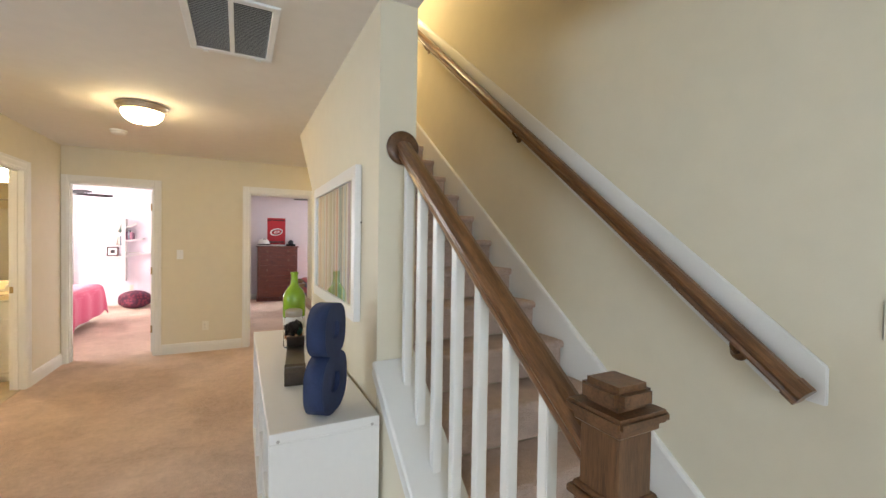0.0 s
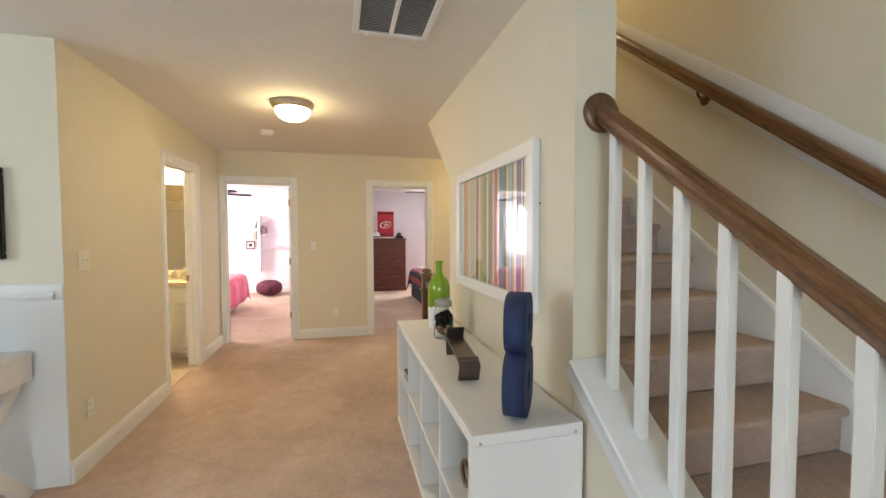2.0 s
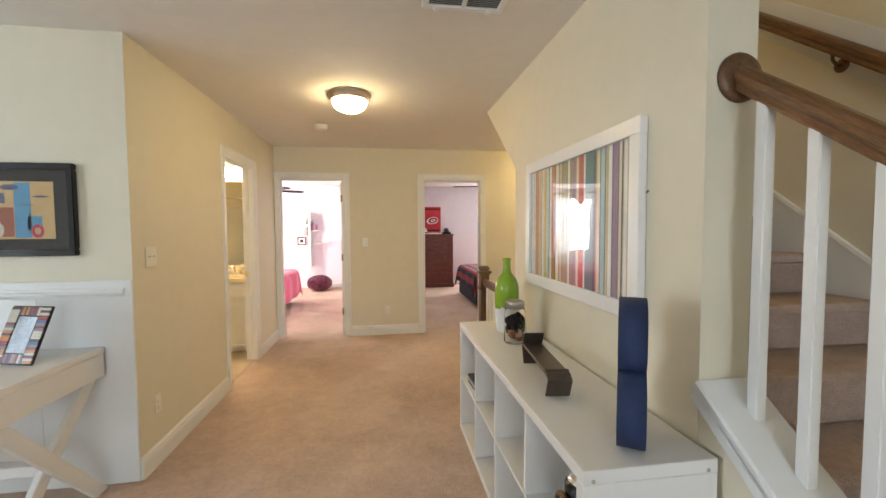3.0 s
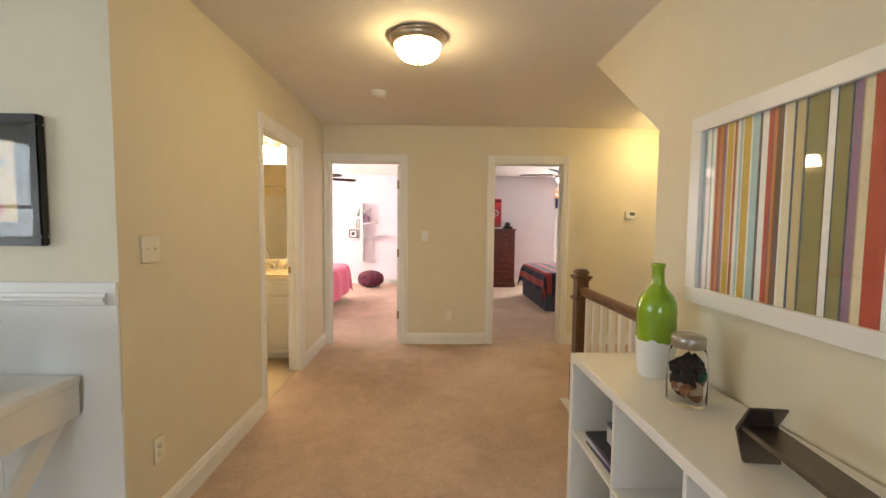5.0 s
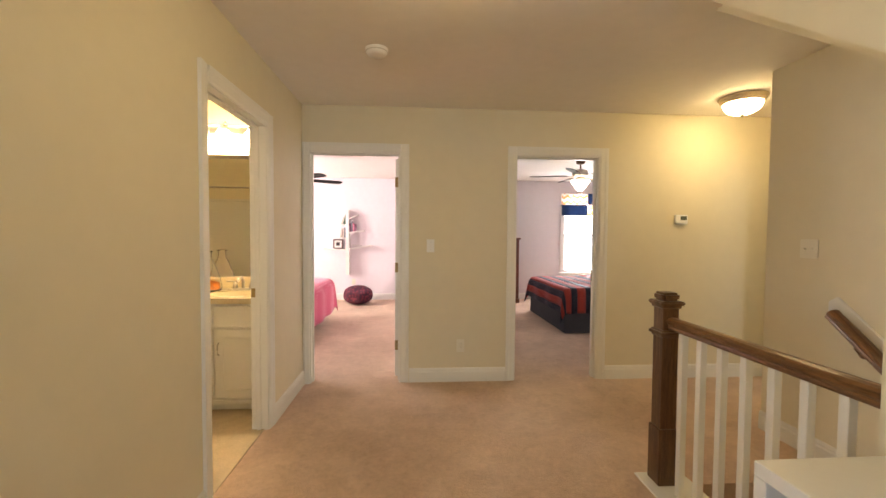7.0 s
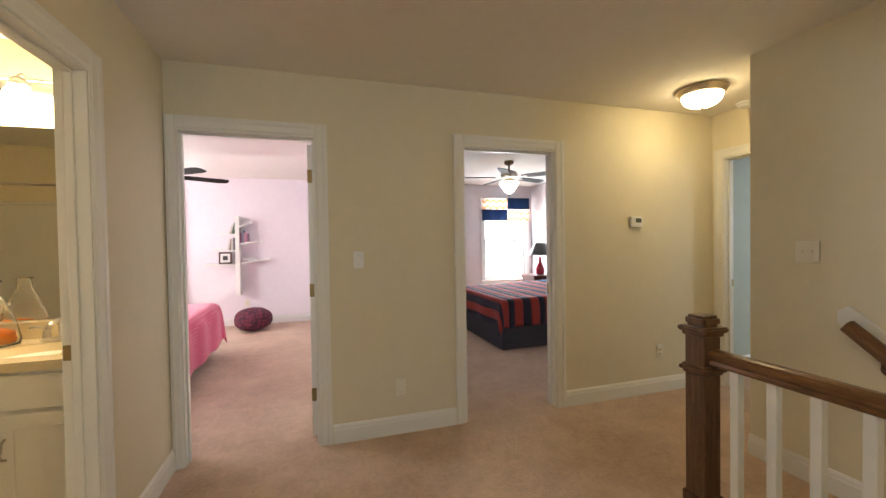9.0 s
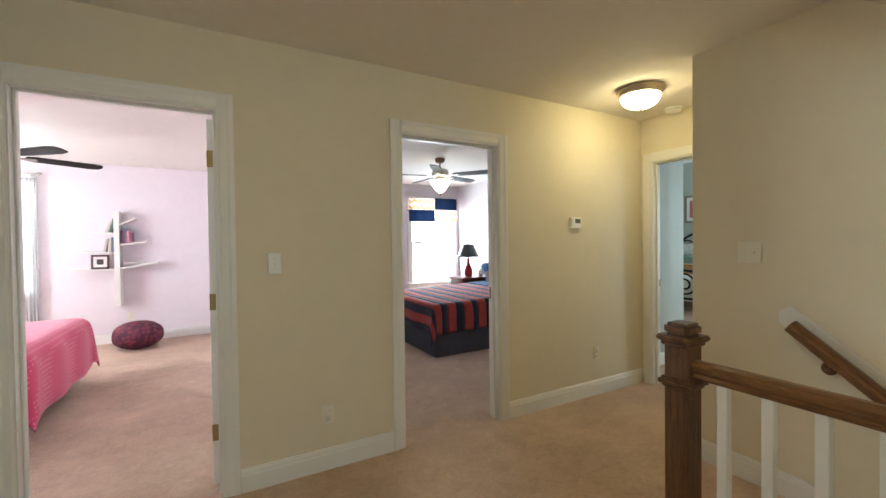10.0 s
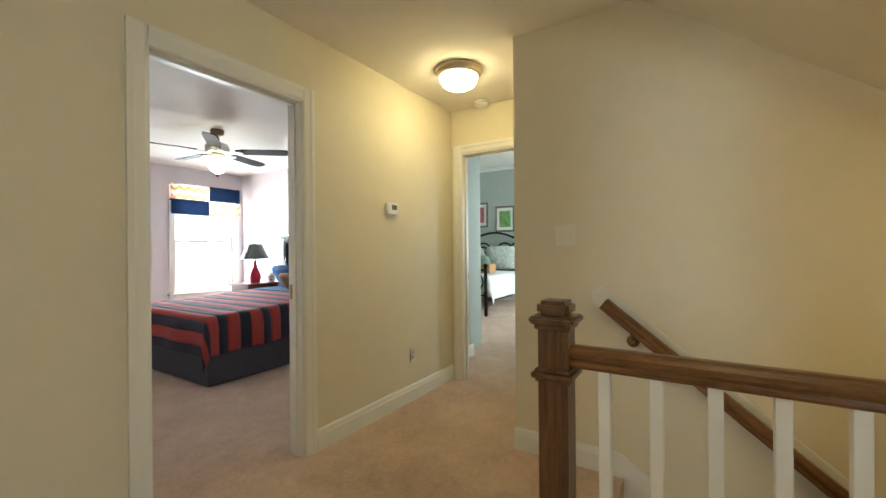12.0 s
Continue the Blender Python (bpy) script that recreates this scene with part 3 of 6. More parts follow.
def rail_part(name, p, q, parent, prof=RAIL):
    """A straight rail from p up to q, made along its own y axis so that the grain follows it."""
    p, q = Vector(p), Vector(q)
    d = q - p
    ob = part(name, sweep(bmesh.new(), [(0, 0, 0), (0, d.length / 2, 0), (0, d.length, 0)], prof), OAK_RAIL, parent)
    ob.matrix_basis = Matrix.Translation(p) @ Matrix.Rotation(math.atan2(d.z, d.y), 4, "X")
    return ob


rail_part("handrail", (0.702, 0.15, RZ(0.15)), (0.702, 1.232, RZ(1.232)), rail)
part("rosette", lathem([(0, 0), (0.072, 0), (0.072, 0.008), (0.065, 0.016), (0.048, 0.018), (0, 0.018)], 32, (0.702, 1.243, RZ(1.235)), pose(0, 0, 0, 90)), OAK_X, rail, "round dark oak rosette on the wall")
for k in range(7):
    y = 1.145 - 0.1405 * k
    b0, b1 = KZ(y) + 0.026, RZ(y) - 0.030
    bm = bmesh.new()
    s = 0.016
    prism(bm, [(y - s, b0 - s * SL), (y + s, b0 + s * SL), (y + s, b1 + s * SL), (y - s, b1 - s * SL)], "x", 0.695 - s, 0.695 + s, 0.0025)
    part("baluster", bm, TRIM, rail)


def box_newel(name, label, h, m, dark_base=0.30):
    """Square newel with a stepped cap, a collar and a thicker foot."""
    d = thing(name, label, "newel post")
    part("shaft", boxm(-0.043, 0.043, -0.043, 0.043, dark_base, h - 0.075, 0.003), OAK_POST, d)
    part("foot", boxm(-0.052, 0.052, -0.052, 0.052, 0, dark_base, 0.004), OAK_POST, d)
    bm = bmesh.new()
    for r, z0, z1 in ((0.050, h - 0.235, h - 0.222), (0.060, h - 0.2225, h - 0.206), (0.052, h - 0.2065, h - 0.196)):
        box(bm, -r, r, -r, r, z0, z1, 0.004)
    part("collar", bm, OAK_X, d)
    bm = bmesh.new()
    box(bm, -0.052, 0.052, -0.052, 0.052, h - 0.082, h - 0.0655, 0.004)
    box(bm, -0.064, 0.064, -0.064, 0.064, h - 0.066, h - 0.044, 0.006, 2)
    box(bm, -0.047, 0.047, -0.047, 0.047, h - 0.0445, h, 0.012, 2)
    part("cap", bm, OAK_X, d)
    d.matrix_basis = m
    return d


box_newel("newel_post", "square dark oak newel post at the foot of the stairs", 1.195, pose(0.696, 0.126, 0))
box_newel("newel_post", "square dark oak newel post on a white plinth board", 1.02, pose(0.622, 3.975, 0.012))

# guard rail over the stairs down
guard = thing("guard_rail", "dark oak guard rail on white balusters above the stairwell", "balustrade")
part("plinth_board", boxm(0.515, 0.78, 2.97, 4.06, 0.0005, 0.012, 0.003), TRIM, guard, "white painted floor board")
part("handrail", sweep(bmesh.new(), [(0.63, 2.967, 0.872), (0.63, 3.932, 0.872)], RAIL), OAK_RAIL, guard)
for k in range(7):
    y = 3.842 - 0.128 * k
    part("baluster", boxm(0.614, 0.646, y - 0.016, y + 0.016, 0.0122, 0.8425, 0.002), TRIM, guard)
part("fascia", boxm(PX2 - 0.001, PX2 + 0.018, 2.98, 3.93, -0.28, 0.0, 0.002), TRIM, guard)


def wall_handrail(name, ya, yb, za, zb, label, ext):
    """A handrail on the right wall with its white backing board and brackets."""
    d = thing(name, label, "handrail")
    sl = (zb - za) / (yb - ya)
    f = lambda y: za + sl * (y - ya)
    bd = part("backing_board", prismm([(ya - ext, f(ya - ext) + 0.0), (ya - ext, f(ya - ext) + 0.12), (yb, f(yb) + 0.12), (yb, f(yb) - 0.105), (ya + 0.10, f(ya + 0.10) - 0.105)], "x", RX - 0.016, RX - 0.0005, 0.004), TRIM, d, "white painted backing board")
    x = RX - 0.068
    rail_part("rail", (x, ya, f(ya)), (x, yb, f(yb)), d)
    rail_part("rail_end", (x, ya - 0.005, f(ya) - 0.004), (x, ya + 0.03, f(ya + 0.03)), d, [(a * 1.12, b * 1.12) for a, b in RAIL])
    for fr in (0.06, 0.443, 0.86):
        y = ya + (yb - ya) * fr
        br = part("bracket", tube([(RX - 0.018, y, f(y) - 0.085), (RX - 0.045, y, f(y) - 0.085), (x, y, f(y) - 0.062), (x, y, f(y) - 0.03)], 0.007, 8, up=(0, 1, 0)), BRONZE, d, "dark metal rail bracket")
        part("bracket_plate", lathem([(0, 0), (0.03, 0), (0.03, 0.006), (0.012, 0.010), (0, 0.010)], 18, (RX - 0.016, y, f(y) - 0.085), pose(0, 0, 0, 0, -90)), BRONZE, br)
    return d


wall_handrail("handrail", 0.215, 3.6, 0.985, 0.985 + 0.803 * 3.385, "dark oak handrail on a white backing board along the stairs", 0.037)
# handrail of the stairs down, mirrored in its fall
hd = thing("handrail", "dark oak handrail on a white backing board down the stairwell", "handrail")
fz = lambda y: 0.90 + 0.80 * (y - 4.03)
part("backing_board", prismm([(4.10, fz(4.10) - 0.06), (4.10, fz(4.10) + 0.0), (4.05, fz(4.05) + 0.075), (1.2, fz(1.2) + 0.075), (1.2, fz(1.2) - 0.06)], "x", RX - 0.016, RX - 0.0005, 0.004), TRIM, hd, "white painted backing board")
xr = RX - 0.068
rail_part("rail", (xr, 1.2, fz(1.2)), (xr, 4.03, fz(4.03)), hd)
for y in (3.90, 2.6, 1.4):
    br = part("bracket", tube([(RX - 0.018, y, fz(y) - 0.085), (RX - 0.045, y, fz(y) - 0.085), (xr, y, fz(y) - 0.062), (xr, y, fz(y) - 0.03)], 0.007, 8, up=(0, 1, 0)), BRONZE, hd, "dark metal rail bracket")
    part("bracket_plate", lathem([(0, 0), (0.03, 0), (0.03, 0.006), (0.012, 0.010), (0, 0.010)], 18, (RX - 0.016, y, fz(y) - 0.085), pose(0, 0, 0, 0, -90)), BRONZE, br)

# ---------- hall fixtures ----------


def ceiling_light(at, label):
    d = thing("ceiling_light", label, "ceiling light", "flush ceiling lights")
    part("pan", lathem([(0, 0), (0.160, 0), (0.168, -0.006), (0.168, -0.014), (0.161, -0.022), (0.156, -0.026), (0.157, -0.034), (0.150, -0.044), (0.143, -0.048), (0.138, -0.054), (0.134, -0.052), (0.132, -0.03), (0, -0.02)], 48), RING, d, "brushed bronze-nickel ring")
    part("shade", lathem([(0.132, -0.046), (0.134, -0.060), (0.129, -0.078), (0.117, -0.099), (0.097, -0.117), (0.068, -0.131), (0.034, -0.138), (0.0, -0.140)], 40), LAMP_GLASS, d, "lit white alabaster glass bowl")
    part("finial", lathem([(0, -0.138), (0.012, -0.139), (0.014, -0.145), (0.006, -0.151), (0.007, -0.156), (0, -0.162)], 16), RING, d)
    d.location = at
    return d


lamp = ceiling_light((-0.585, 3.43, H), "flush ceiling light with metal ring and lit glass bowl")
copy_thing(lamp, pose(1.895, 5.03, H))
copy_thing(lamp, pose(1.2, 3.1, 4.3))
copy_thing(lamp, pose(1.2, 4.5, 4.3))


def smoke_detector(m, label):
    d = thing("smoke_detector", label, "smoke detector")
    part("base", lathem([(0, 0), (0.068, 0), (0.068, -0.010), (0, -0.010)], 28), PLATE, d)
    part("cover", lathem([(0.064, -0.010), (0.062, -0.024), (0.052, -0.036), (0.03, -0.040), (0, -0.040)], 28), PLATE, d)
    part("vent_ring", lathem([(0.066, -0.016), (0.067, -0.018), (0.067, -0.021), (0.064, -0.022)], 28), GREY_GRILLE, d)
    d.matrix_basis = m
    return d


smoke_detector(pose(-0.944, 4.43, H), "round white smoke detector on the ceiling")
smoke_detector(pose(2.535, 5.17, H), "round white smoke detector near the passage end")

vent = thing("return_air_vent", "white louvred return-air grille in the ceiling", "air vent")
vx0, vx1, vy0, vy1 = -0.150, 0.240, 1.52, 2.115
bm = bmesh.new()
for b in ((vx0, vx1, vy0, vy0 + 0.032), (vx0, vx1, vy1 - 0.032, vy1), (vx0, vx0 + 0.032, vy0 + 0.032, vy1 - 0.032), (vx1 - 0.032, vx1, vy0 + 0.032, vy1 - 0.032)):
    box(bm, *b, H - 0.013, H - 0.0005, 0.003)
part("frame", bm, PLATE, vent)
part("divider", boxm((vx0 + vx1) / 2 - 0.011, (vx0 + vx1) / 2 + 0.011, vy0 + 0.032, vy1 - 0.032, H - 0.012, H - 0.001, 0.002), PLATE, vent)
# dark sheet on the ceiling, coloured as the shade behind the slats
part("backing", boxm(vx0 + 0.03, vx1 - 0.03, vy0 + 0.03, vy1 - 0.03, H - 0.002, H - 0.0004), DUCT_SHADE, vent)
for side in (0, 1):
    xa = vx0 + 0.033 if side == 0 else (vx0 + vx1) / 2 + 0.012
    xb = (vx0 + vx1) / 2 - 0.012 if side == 0 else vx1 - 0.033
    for k in range(36):
        y = vy0 + 0.040 + k * (vy1 - vy0 - 0.080) / 35
        part("slat", prismm([(y - 0.0055, H - 0.0095), (y - 0.0045, H - 0.0105), (y + 0.0065, H - 0.0035), (y + 0.0055, H - 0.0025)], "x", xa, xb), GREY_GRILLE, vent)
for x in (vx0 + 0.07, vx1 - 0.07):
    part("clip", boxm(x - 0.014, x + 0.014, vy1 - 0.020, vy1 + 0.004, H - 0.019, H - 0.0132, 0.002), PLATE, vent)


def switch_plate(m, gangs, label):
    """Wall plate in the plane of x and z, facing -y, centred on its origin."""
    w = 0.07 if gangs == 1 else 0.116
    d = thing("light_switch", label, "light switch")
    part("plate", boxm(-w / 2, w / 2, -0.006, -0.0005, -0.058, 0.058, 0.003, 2), (PLATE if gangs == 1 else IVORY), d)
    for g in range(gangs):
        x = (g - (gangs - 1) / 2) * 0.046
        part("toggle_slot", boxm(x - 0.006, x + 0.006, -0.0068, -0.006, -0.012, 0.012), (WHITE if gangs == 1 else IVORY), d)
        part("toggle", prismm([(-0.006, -0.006), (-0.018, 0.002), (-0.018, 0.007), (-0.006, 0.006)], "x", x - 0.004, x + 0.004), (PLATE if gangs == 1 else IVORY), d)
        for z in (-0.03, 0.03):
            part("screw", lathem([(0, 0), (0.003, 0), (0.003, 0.001), (0, 0.0012)], 8, (x, -0.006, z), pose(0, 0, 0, 90)), (NICKEL if gangs == 1 else IVORY), d)
    d.matrix_basis = m
    return d


def outlet(m, label):
    d = thing("power_outlet", label, "outlet")
    part("plate", boxm(-0.036, 0.036, -0.006, -0.0005, -0.058, 0.058, 0.003, 2), IVORY, d)
    for z in (-0.02, 0.02):
        r = part("receptacle", lathem([(0, 0), (0.016, 0), (0.016, 0.0018), (0, 0.0018)], 16, (0, -0.006, z), pose(0, 0, 0, 90)), IVORY, d)
        for x in (-0.006, 0.006):
            part("slot", boxm(x - 0.0012, x + 0.0012, -0.0084, -0.0079, z - 0.004, z + 0.005), GREY_GRILLE, r)
    d.matrix_basis = m
    return d


E_ = pose(0, 0, 0, 0, 0, 90)      # faces +x
W_ = pose(0, 0, 0, 0, 0, -90)     # faces -x
switch_plate(pose(LX, 2.755, 1.24) @ E_, 2, "double white switch plate on the cream wall")
switch_plate(pose(-0.573, FY, 1.225), 1, "single white toggle switch between the bedroom doors")
switch_plate(pose(RX, 4.236, 1.255) @ W_, 2, "double white switch plate beside the stairs")
switch_plate(pose(RX, 0.01, 1.24) @ W_, 2, "double white switch plate near the foot of the stairs")
outlet(pose(LX, 2.766, 0.36) @ E_, "white double outlet low on the cream wall")
outlet(pose(-0.298, FY, 0.325), "white double outlet between the bedroom doors")
outlet(pose(2.0, FY, 0.36), "white wall jack low on the cream wall")
outlet(pose(-1.95, BACK, 0.36), "white double outlet on the pink wall")
thermo = thing("thermostat", "white wall thermostat with a grey display", "thermostat")
part("housing", boxm(1.680, 1.800, FY - 0.028, FY - 0.0005, 1.438, 1.524, 0.006, 2), PLATE, thermo)
part("display", boxm(1.725, 1.785, FY - 0.0295, FY - 0.028, 1.474, 1.510, 0.0005), mat("lcd_grey", (0.10, 0.115, 0.09), 0.3, vary=0.0), thermo)
for k in range(2):
    part("button", boxm(1.692, 1.712, FY - 0.030, FY - 0.028, 1.475 + 0.02 * k, 1.487 + 0.02 * k, 0.001), WHITE, thermo)

sconce = thing("wall_sconce", "lit wall sconce in the lower stairwell", "wall light")
part("back_plate", boxm(PX2 + 0.0005, PX2 + 0.02, 2.70, 2.80, 0.85, 1.05, 0.006), NICKEL, sconce)
part("shade", lathem([(0.045, -0.07), (0.065, 0.02), (0.075, 0.08), (0.07, 0.08), (0.06, 0.02), (0.04, -0.07)], 24, (PX2 + 0.11, 2.75, 0.96)), SCONCE_GLASS, sconce)
part("arm", tube([(PX2 + 0.015, 2.75, 0.90), (PX2 + 0.09, 2.75, 0.885)], 0.008, 8), NICKEL, sconce)

# ---------- cube shelf and what stands on it ----------
SX0, SX1, SY0, SY1, SZ = 0.180, 0.585, 1.15, 2.91, 0.745
shelf = thing("cube_shelf", "low white cube shelf with eight open cells against the wall", "shelf")
part("top_board", boxm(SX0, SX1, SY0, SY1, SZ - 0.038, SZ, 0.002), WHITE, shelf)
part("bottom_board", boxm(SX0, SX1, SY0, SY1, 0.001, 0.039, 0.002), WHITE, shelf)
for y0, y1 in ((SY0, SY0 + 0.038), (SY1 - 0.038, SY1)):
    part("side_board", boxm(SX0, SX1, y0, y1, 0.0395, SZ - 0.0385, 0.002), WHITE, shelf)
cell = (SY1 - SY0 - 0.076) / 4
for k in (1, 2, 3):
    y = SY0 + 0.038 + cell * k
    part("divider", boxm(SX0 + 0.004, SX1 - 0.004, y - 0.008, y + 0.008, 0.0395, SZ - 0.0385, 0.001), WHITE, shelf)
for k in range(4):
    y = SY0 + 0.038 + cell * k
    part("middle_shelf", boxm(SX0 + 0.004, SX1 - 0.004, y + (0.0085 if k else 0.0005), y + cell - (0.0085 if k < 3 else 0.0005), SZ / 2 - 0.008, SZ / 2 + 0.008, 0.001), WHITE, shelf)
for x in (SX0 + 0.03, SX1 - 0.03):
    for z in (SZ - 0.03, 0.03):
        part("screw", lathem([(0, 0), (0.006, 0), (0.006, 0.0012), (0.003, 0.0014), (0, 0.0008)], 12, (x, SY0, z), pose(0, 0, 0, 90)), NICKEL, shelf, "steel screw head")

GREEN = mat("green_glaze", (0.235, 0.40, 0.016), 0.12, vary=0.1, scale=12, coat=0.6)
CHALK = mat("white_dip", (0.80, 0.79, 0.76), 0.55, vary=0.02, scale=20)
bottle = thing("ceramic_bottle", "glossy lime-green bottle vase with a white dipped base", "vase")
prof = [(0.074, 0.135), (0.0755, 0.20), (0.0755, 0.245), (0.0715, 0.275), (0.058, 0.303), (0.038, 0.325), (0.027, 0.342), (0.0235, 0.362), (0.0225, 0.405), (0.026, 0.415)]
part("body", lathem(prof + [(0.026, 0.418), (0.020, 0.418), (0.0195, 0.36), (0, 0.34)], 36), GREEN, bottle)
bm = lathem([(0, 0), (0.060, 0), (0.064, 0.006), (0.0705, 0.06), (0.0752, 0.13), (0.0757, 0.138), (0.0735, 0.1385)], 36)
for v in bm.verts:
    if v.co.z > 0.12:
        v.co.z += 0.006 * math.sin(5 * math.atan2(v.co.y, v.co.x)) + 0.004 * math.sin(11 * math.atan2(v.co.y, v.co.x) + 1)
part("dipped_base", bm, CHALK, bottle, "matt white dipped base with a wavy edge")
part("lip", lathem([(0.0262, 0.405), (0.0275, 0.411), (0.0265, 0.4195), (0.019, 0.4195)], 28), GREEN, bottle)
bottle.location = (0.43, 2.625, SZ + 0.0005)
bottle.scale = (1.0, 1.0, 1.1)

jar = thing("glass_jar", "clear glass jar with a steel lid holding dark trinkets", "jar")
part("glass", lathem([(0, 0), (0.066, 0), (0.070, 0.006), (0.0695, 0.10), (0.0635, 0.150), (0.055, 0.172), (0.0525, 0.172), (0.0622, 0.149), (0.0683, 0.10), (0.0683, 0.008), (0, 0.006)], 36), JAR_GLASS, jar)
part("lid", lathem([(0.052, 0.166), (0.0585, 0.167), (0.0585, 0.196), (0.056, 0.200), (0.050, 0.201), (0.046, 0.2045), (0.020, 0.208), (0, 0.209)], 36), mat("brushed_steel", (0.42, 0.40, 0.37), 0.36, 1.0, vary=0.1, scale=20), jar, "brushed steel domed lid")
rnd = random.Random(4)
cols = [mat("trinket_black", (0.010, 0.010, 0.013), 0.5, vary=0.2), mat("trinket_brown", (0.26, 0.11, 0.05), 0.6, vary=0.3, scale=30), mat("trinket_green", (0.01, 0.10, 0.06), 0.4, vary=0.2), mat("trinket_cream", (0.5, 0.36, 0.25), 0.7, vary=0.2)]
for k in range(84):
    a, rr = rnd.uniform(0, 6.28), rnd.uniform(0.008, 0.047)
    z = 0.026 + 0.0012 * k
    bm = bmesh.new()
    bmesh.ops.create_icosphere(bm, subdivisions=1, radius=rnd.uniform(0.017, 0.025))
    for v in bm.verts:
        v.co *= rnd.uniform(0.82, 1.15)
    bmesh.ops.translate(bm, verts=bm.verts[:], vec=(rr * math.cos(a), rr * math.sin(a), z))
    c = 0 if z > 0.065 else rnd.choice((1, 1, 3, 0))
    if k in (50, 58):
        c = 2
    part("trinket", bm, cols[c], jar)
jar.location = (0.398, 2.365, SZ + 0.0005)
jar.scale = (0.9, 0.9, 1.18)

GUN = mat("gunmetal_lacquer", (0.15, 0.125, 0.105), 0.32, 0.85, vary=0.2, scale=10, bump=0.03, bscale=60)
block = thing("metal_sculpture", "dark folded gunmetal candle holder shaped like a bench", "ornament")
# a folded channel: two splayed ends and a low trough between
bm = bmesh.new()
L = 0.45
prism(bm, [(-0.045, 0.092), (0.045, 0.092), (0.045, 0.078), (0.0, 0.068), (-0.045, 0.078)], "y", -L / 2 + 0.02, L / 2 - 0.02, 0.002)
part("trough", bm, GUN, block)
for s in (-1, 1):
    bm = bmesh.new()
    prism(bm, [(s * (L / 2 - 0.055), 0.150 if s > 0 else 0.098), (s * (L / 2 - 0.047), 0.152 if s > 0 else 0.1), (s * (L / 2 + 0.005), 0.074), (s * (L / 2 - 0.03), 0.0), (s * (L / 2 - 0.04), 0.0), (s * (L / 2 - 0.008), 0.072)], "x", -0.047, 0.047, 0.0015)
    part("folded_end", bm, GUN, block)
block.matrix_basis = pose(0.345, 1.815, SZ + 0.0005, 0, 0, -7)

NAVY = mat("navy_painted_metal", (0.012, 0.026, 0.085), 0.72, vary=0.25, scale=14, bump=0.04, bscale=40)
eight = thing("number_eight", "chunky navy blue figure standing on the white shelf", "ornament")


def loop(cx, cz, ax, az, n=26, sq=2.6):
    return [(cx + ax * math.copysign(abs(math.cos(t)) ** (2 / sq), math.cos(t)), cz + az * math.copysign(abs(math.sin(t)) ** (2 / sq), math.sin(t))) for t in (2 * math.pi * k / n for k in range(n))]


def ring(bm, outer, inner, y0, y1):
    n = len(outer)
    a, b = [[bm.verts.new((p[0], y, p[1])) for p in outer] for y in (y0, y1)]
    c, d = [[bm.verts.new((p[0], y, p[1])) for p in inner] for y in (y0, y1)]
    for k in range(n):
        j = (k + 1) % n
        for i, q in enumerate(((a[k], a[j], b[j], b[k]), (c[k], c[j], d[j], d[k]), (a[k], a[j], c[j], c[k]), (b[k], b[j], d[j], d[k]))):
            bm.faces.new(q).smooth = i < 2
    bmesh.ops.recalc_face_normals(bm, faces=bm.faces[:])


for cz, ax, az, name in ((0.318, 0.098, 0.102, "upper_loop"), (0.115, 0.118, 0.115, "lower_loop")):
    bm = bmesh.new()
    ring(bm, loop(0, cz, ax, az), loop(0, cz, ax * 0.34, az * 0.34), -0.038, 0.038)
    part(name, bm, NAVY, eight)
    bm = bmesh.new()
    prism(bm, loop(0, cz, ax * 0.35, az * 0.35), "y", -0.02, 0.02)
    part("web", bm, NAVY, eight)
eight.matrix_basis = pose(0.402, 1.28, SZ + 0.001, 0, 0, 57) @ Matrix.Diagonal((1.12, 1, 1.04, 1))

# books and small things in the cells
MAG = [mat("magazine_dark", (0.03, 0.035, 0.05), 0.35, vary=0.3, scale=20), mat("magazine_pale", (0.55, 0.56, 0.6), 0.4, vary=0.3, scale=30), mat("magazine_violet", (0.12, 0.08, 0.2), 0.4, vary=0.3, scale=30), mat("paper_edge", (0.6, 0.57, 0.52), 0.8, vary=0.15, scale=60)]
z = SZ / 2 + 0.0085
for k in range(5):
    mag = thing("magazine", "glossy magazine lying in a stack in the shelf", "magazine", "stack of magazines")
    h = (0.010, 0.007, 0.014, 0.008, 0.012)[k]
    part("pages", boxm(-0.10, 0.099, -0.13, 0.129, 0.001, h - 0.001), MAG[3], mag)
    part("cover", boxm(-0.102, 0.102, -0.132, 0.132, h - 0.001, h, 0.0003), MAG[(0, 2, 1, 2, 0)[k]], mag)
    part("back_cover", boxm(-0.102, 0.102, -0.132, 0.132, 0, 0.001, 0.0003), MAG[(0, 1, 2, 0, 1)[k]], mag)
    part("spine", boxm(-0.1035, -0.102, -0.132, 0.132, 0, h), MAG[(0, 2, 1, 2, 0)[k]], mag)
    mag.matrix_basis = pose(SX0 + 0.135, 2.63 + 0.01 * (k % 2), z, 0, 0, (2, -3, 4, -1, 3)[k])
    z += h + 0.0003
lock = thing("padlock_ornament", "dark oversized ring-handled ornament in the shelf", "ornament")
part("body", lathem([(0, 0), (0.06, 0), (0.066, 0.01), (0.066, 0.17), (0.055, 0.185), (0, 0.188)], 24), BLACK, lock)
part("ring_handle", tube([(-0.078 + 0.0, 0.042 * math.cos(a), 0.10 + 0.042 * math.sin(a)) for a in (2 * math.pi * k / 20 for k in range(20))], 0.009, 8, closed=True, up=(1, 0, 0)), BRONZE, lock)
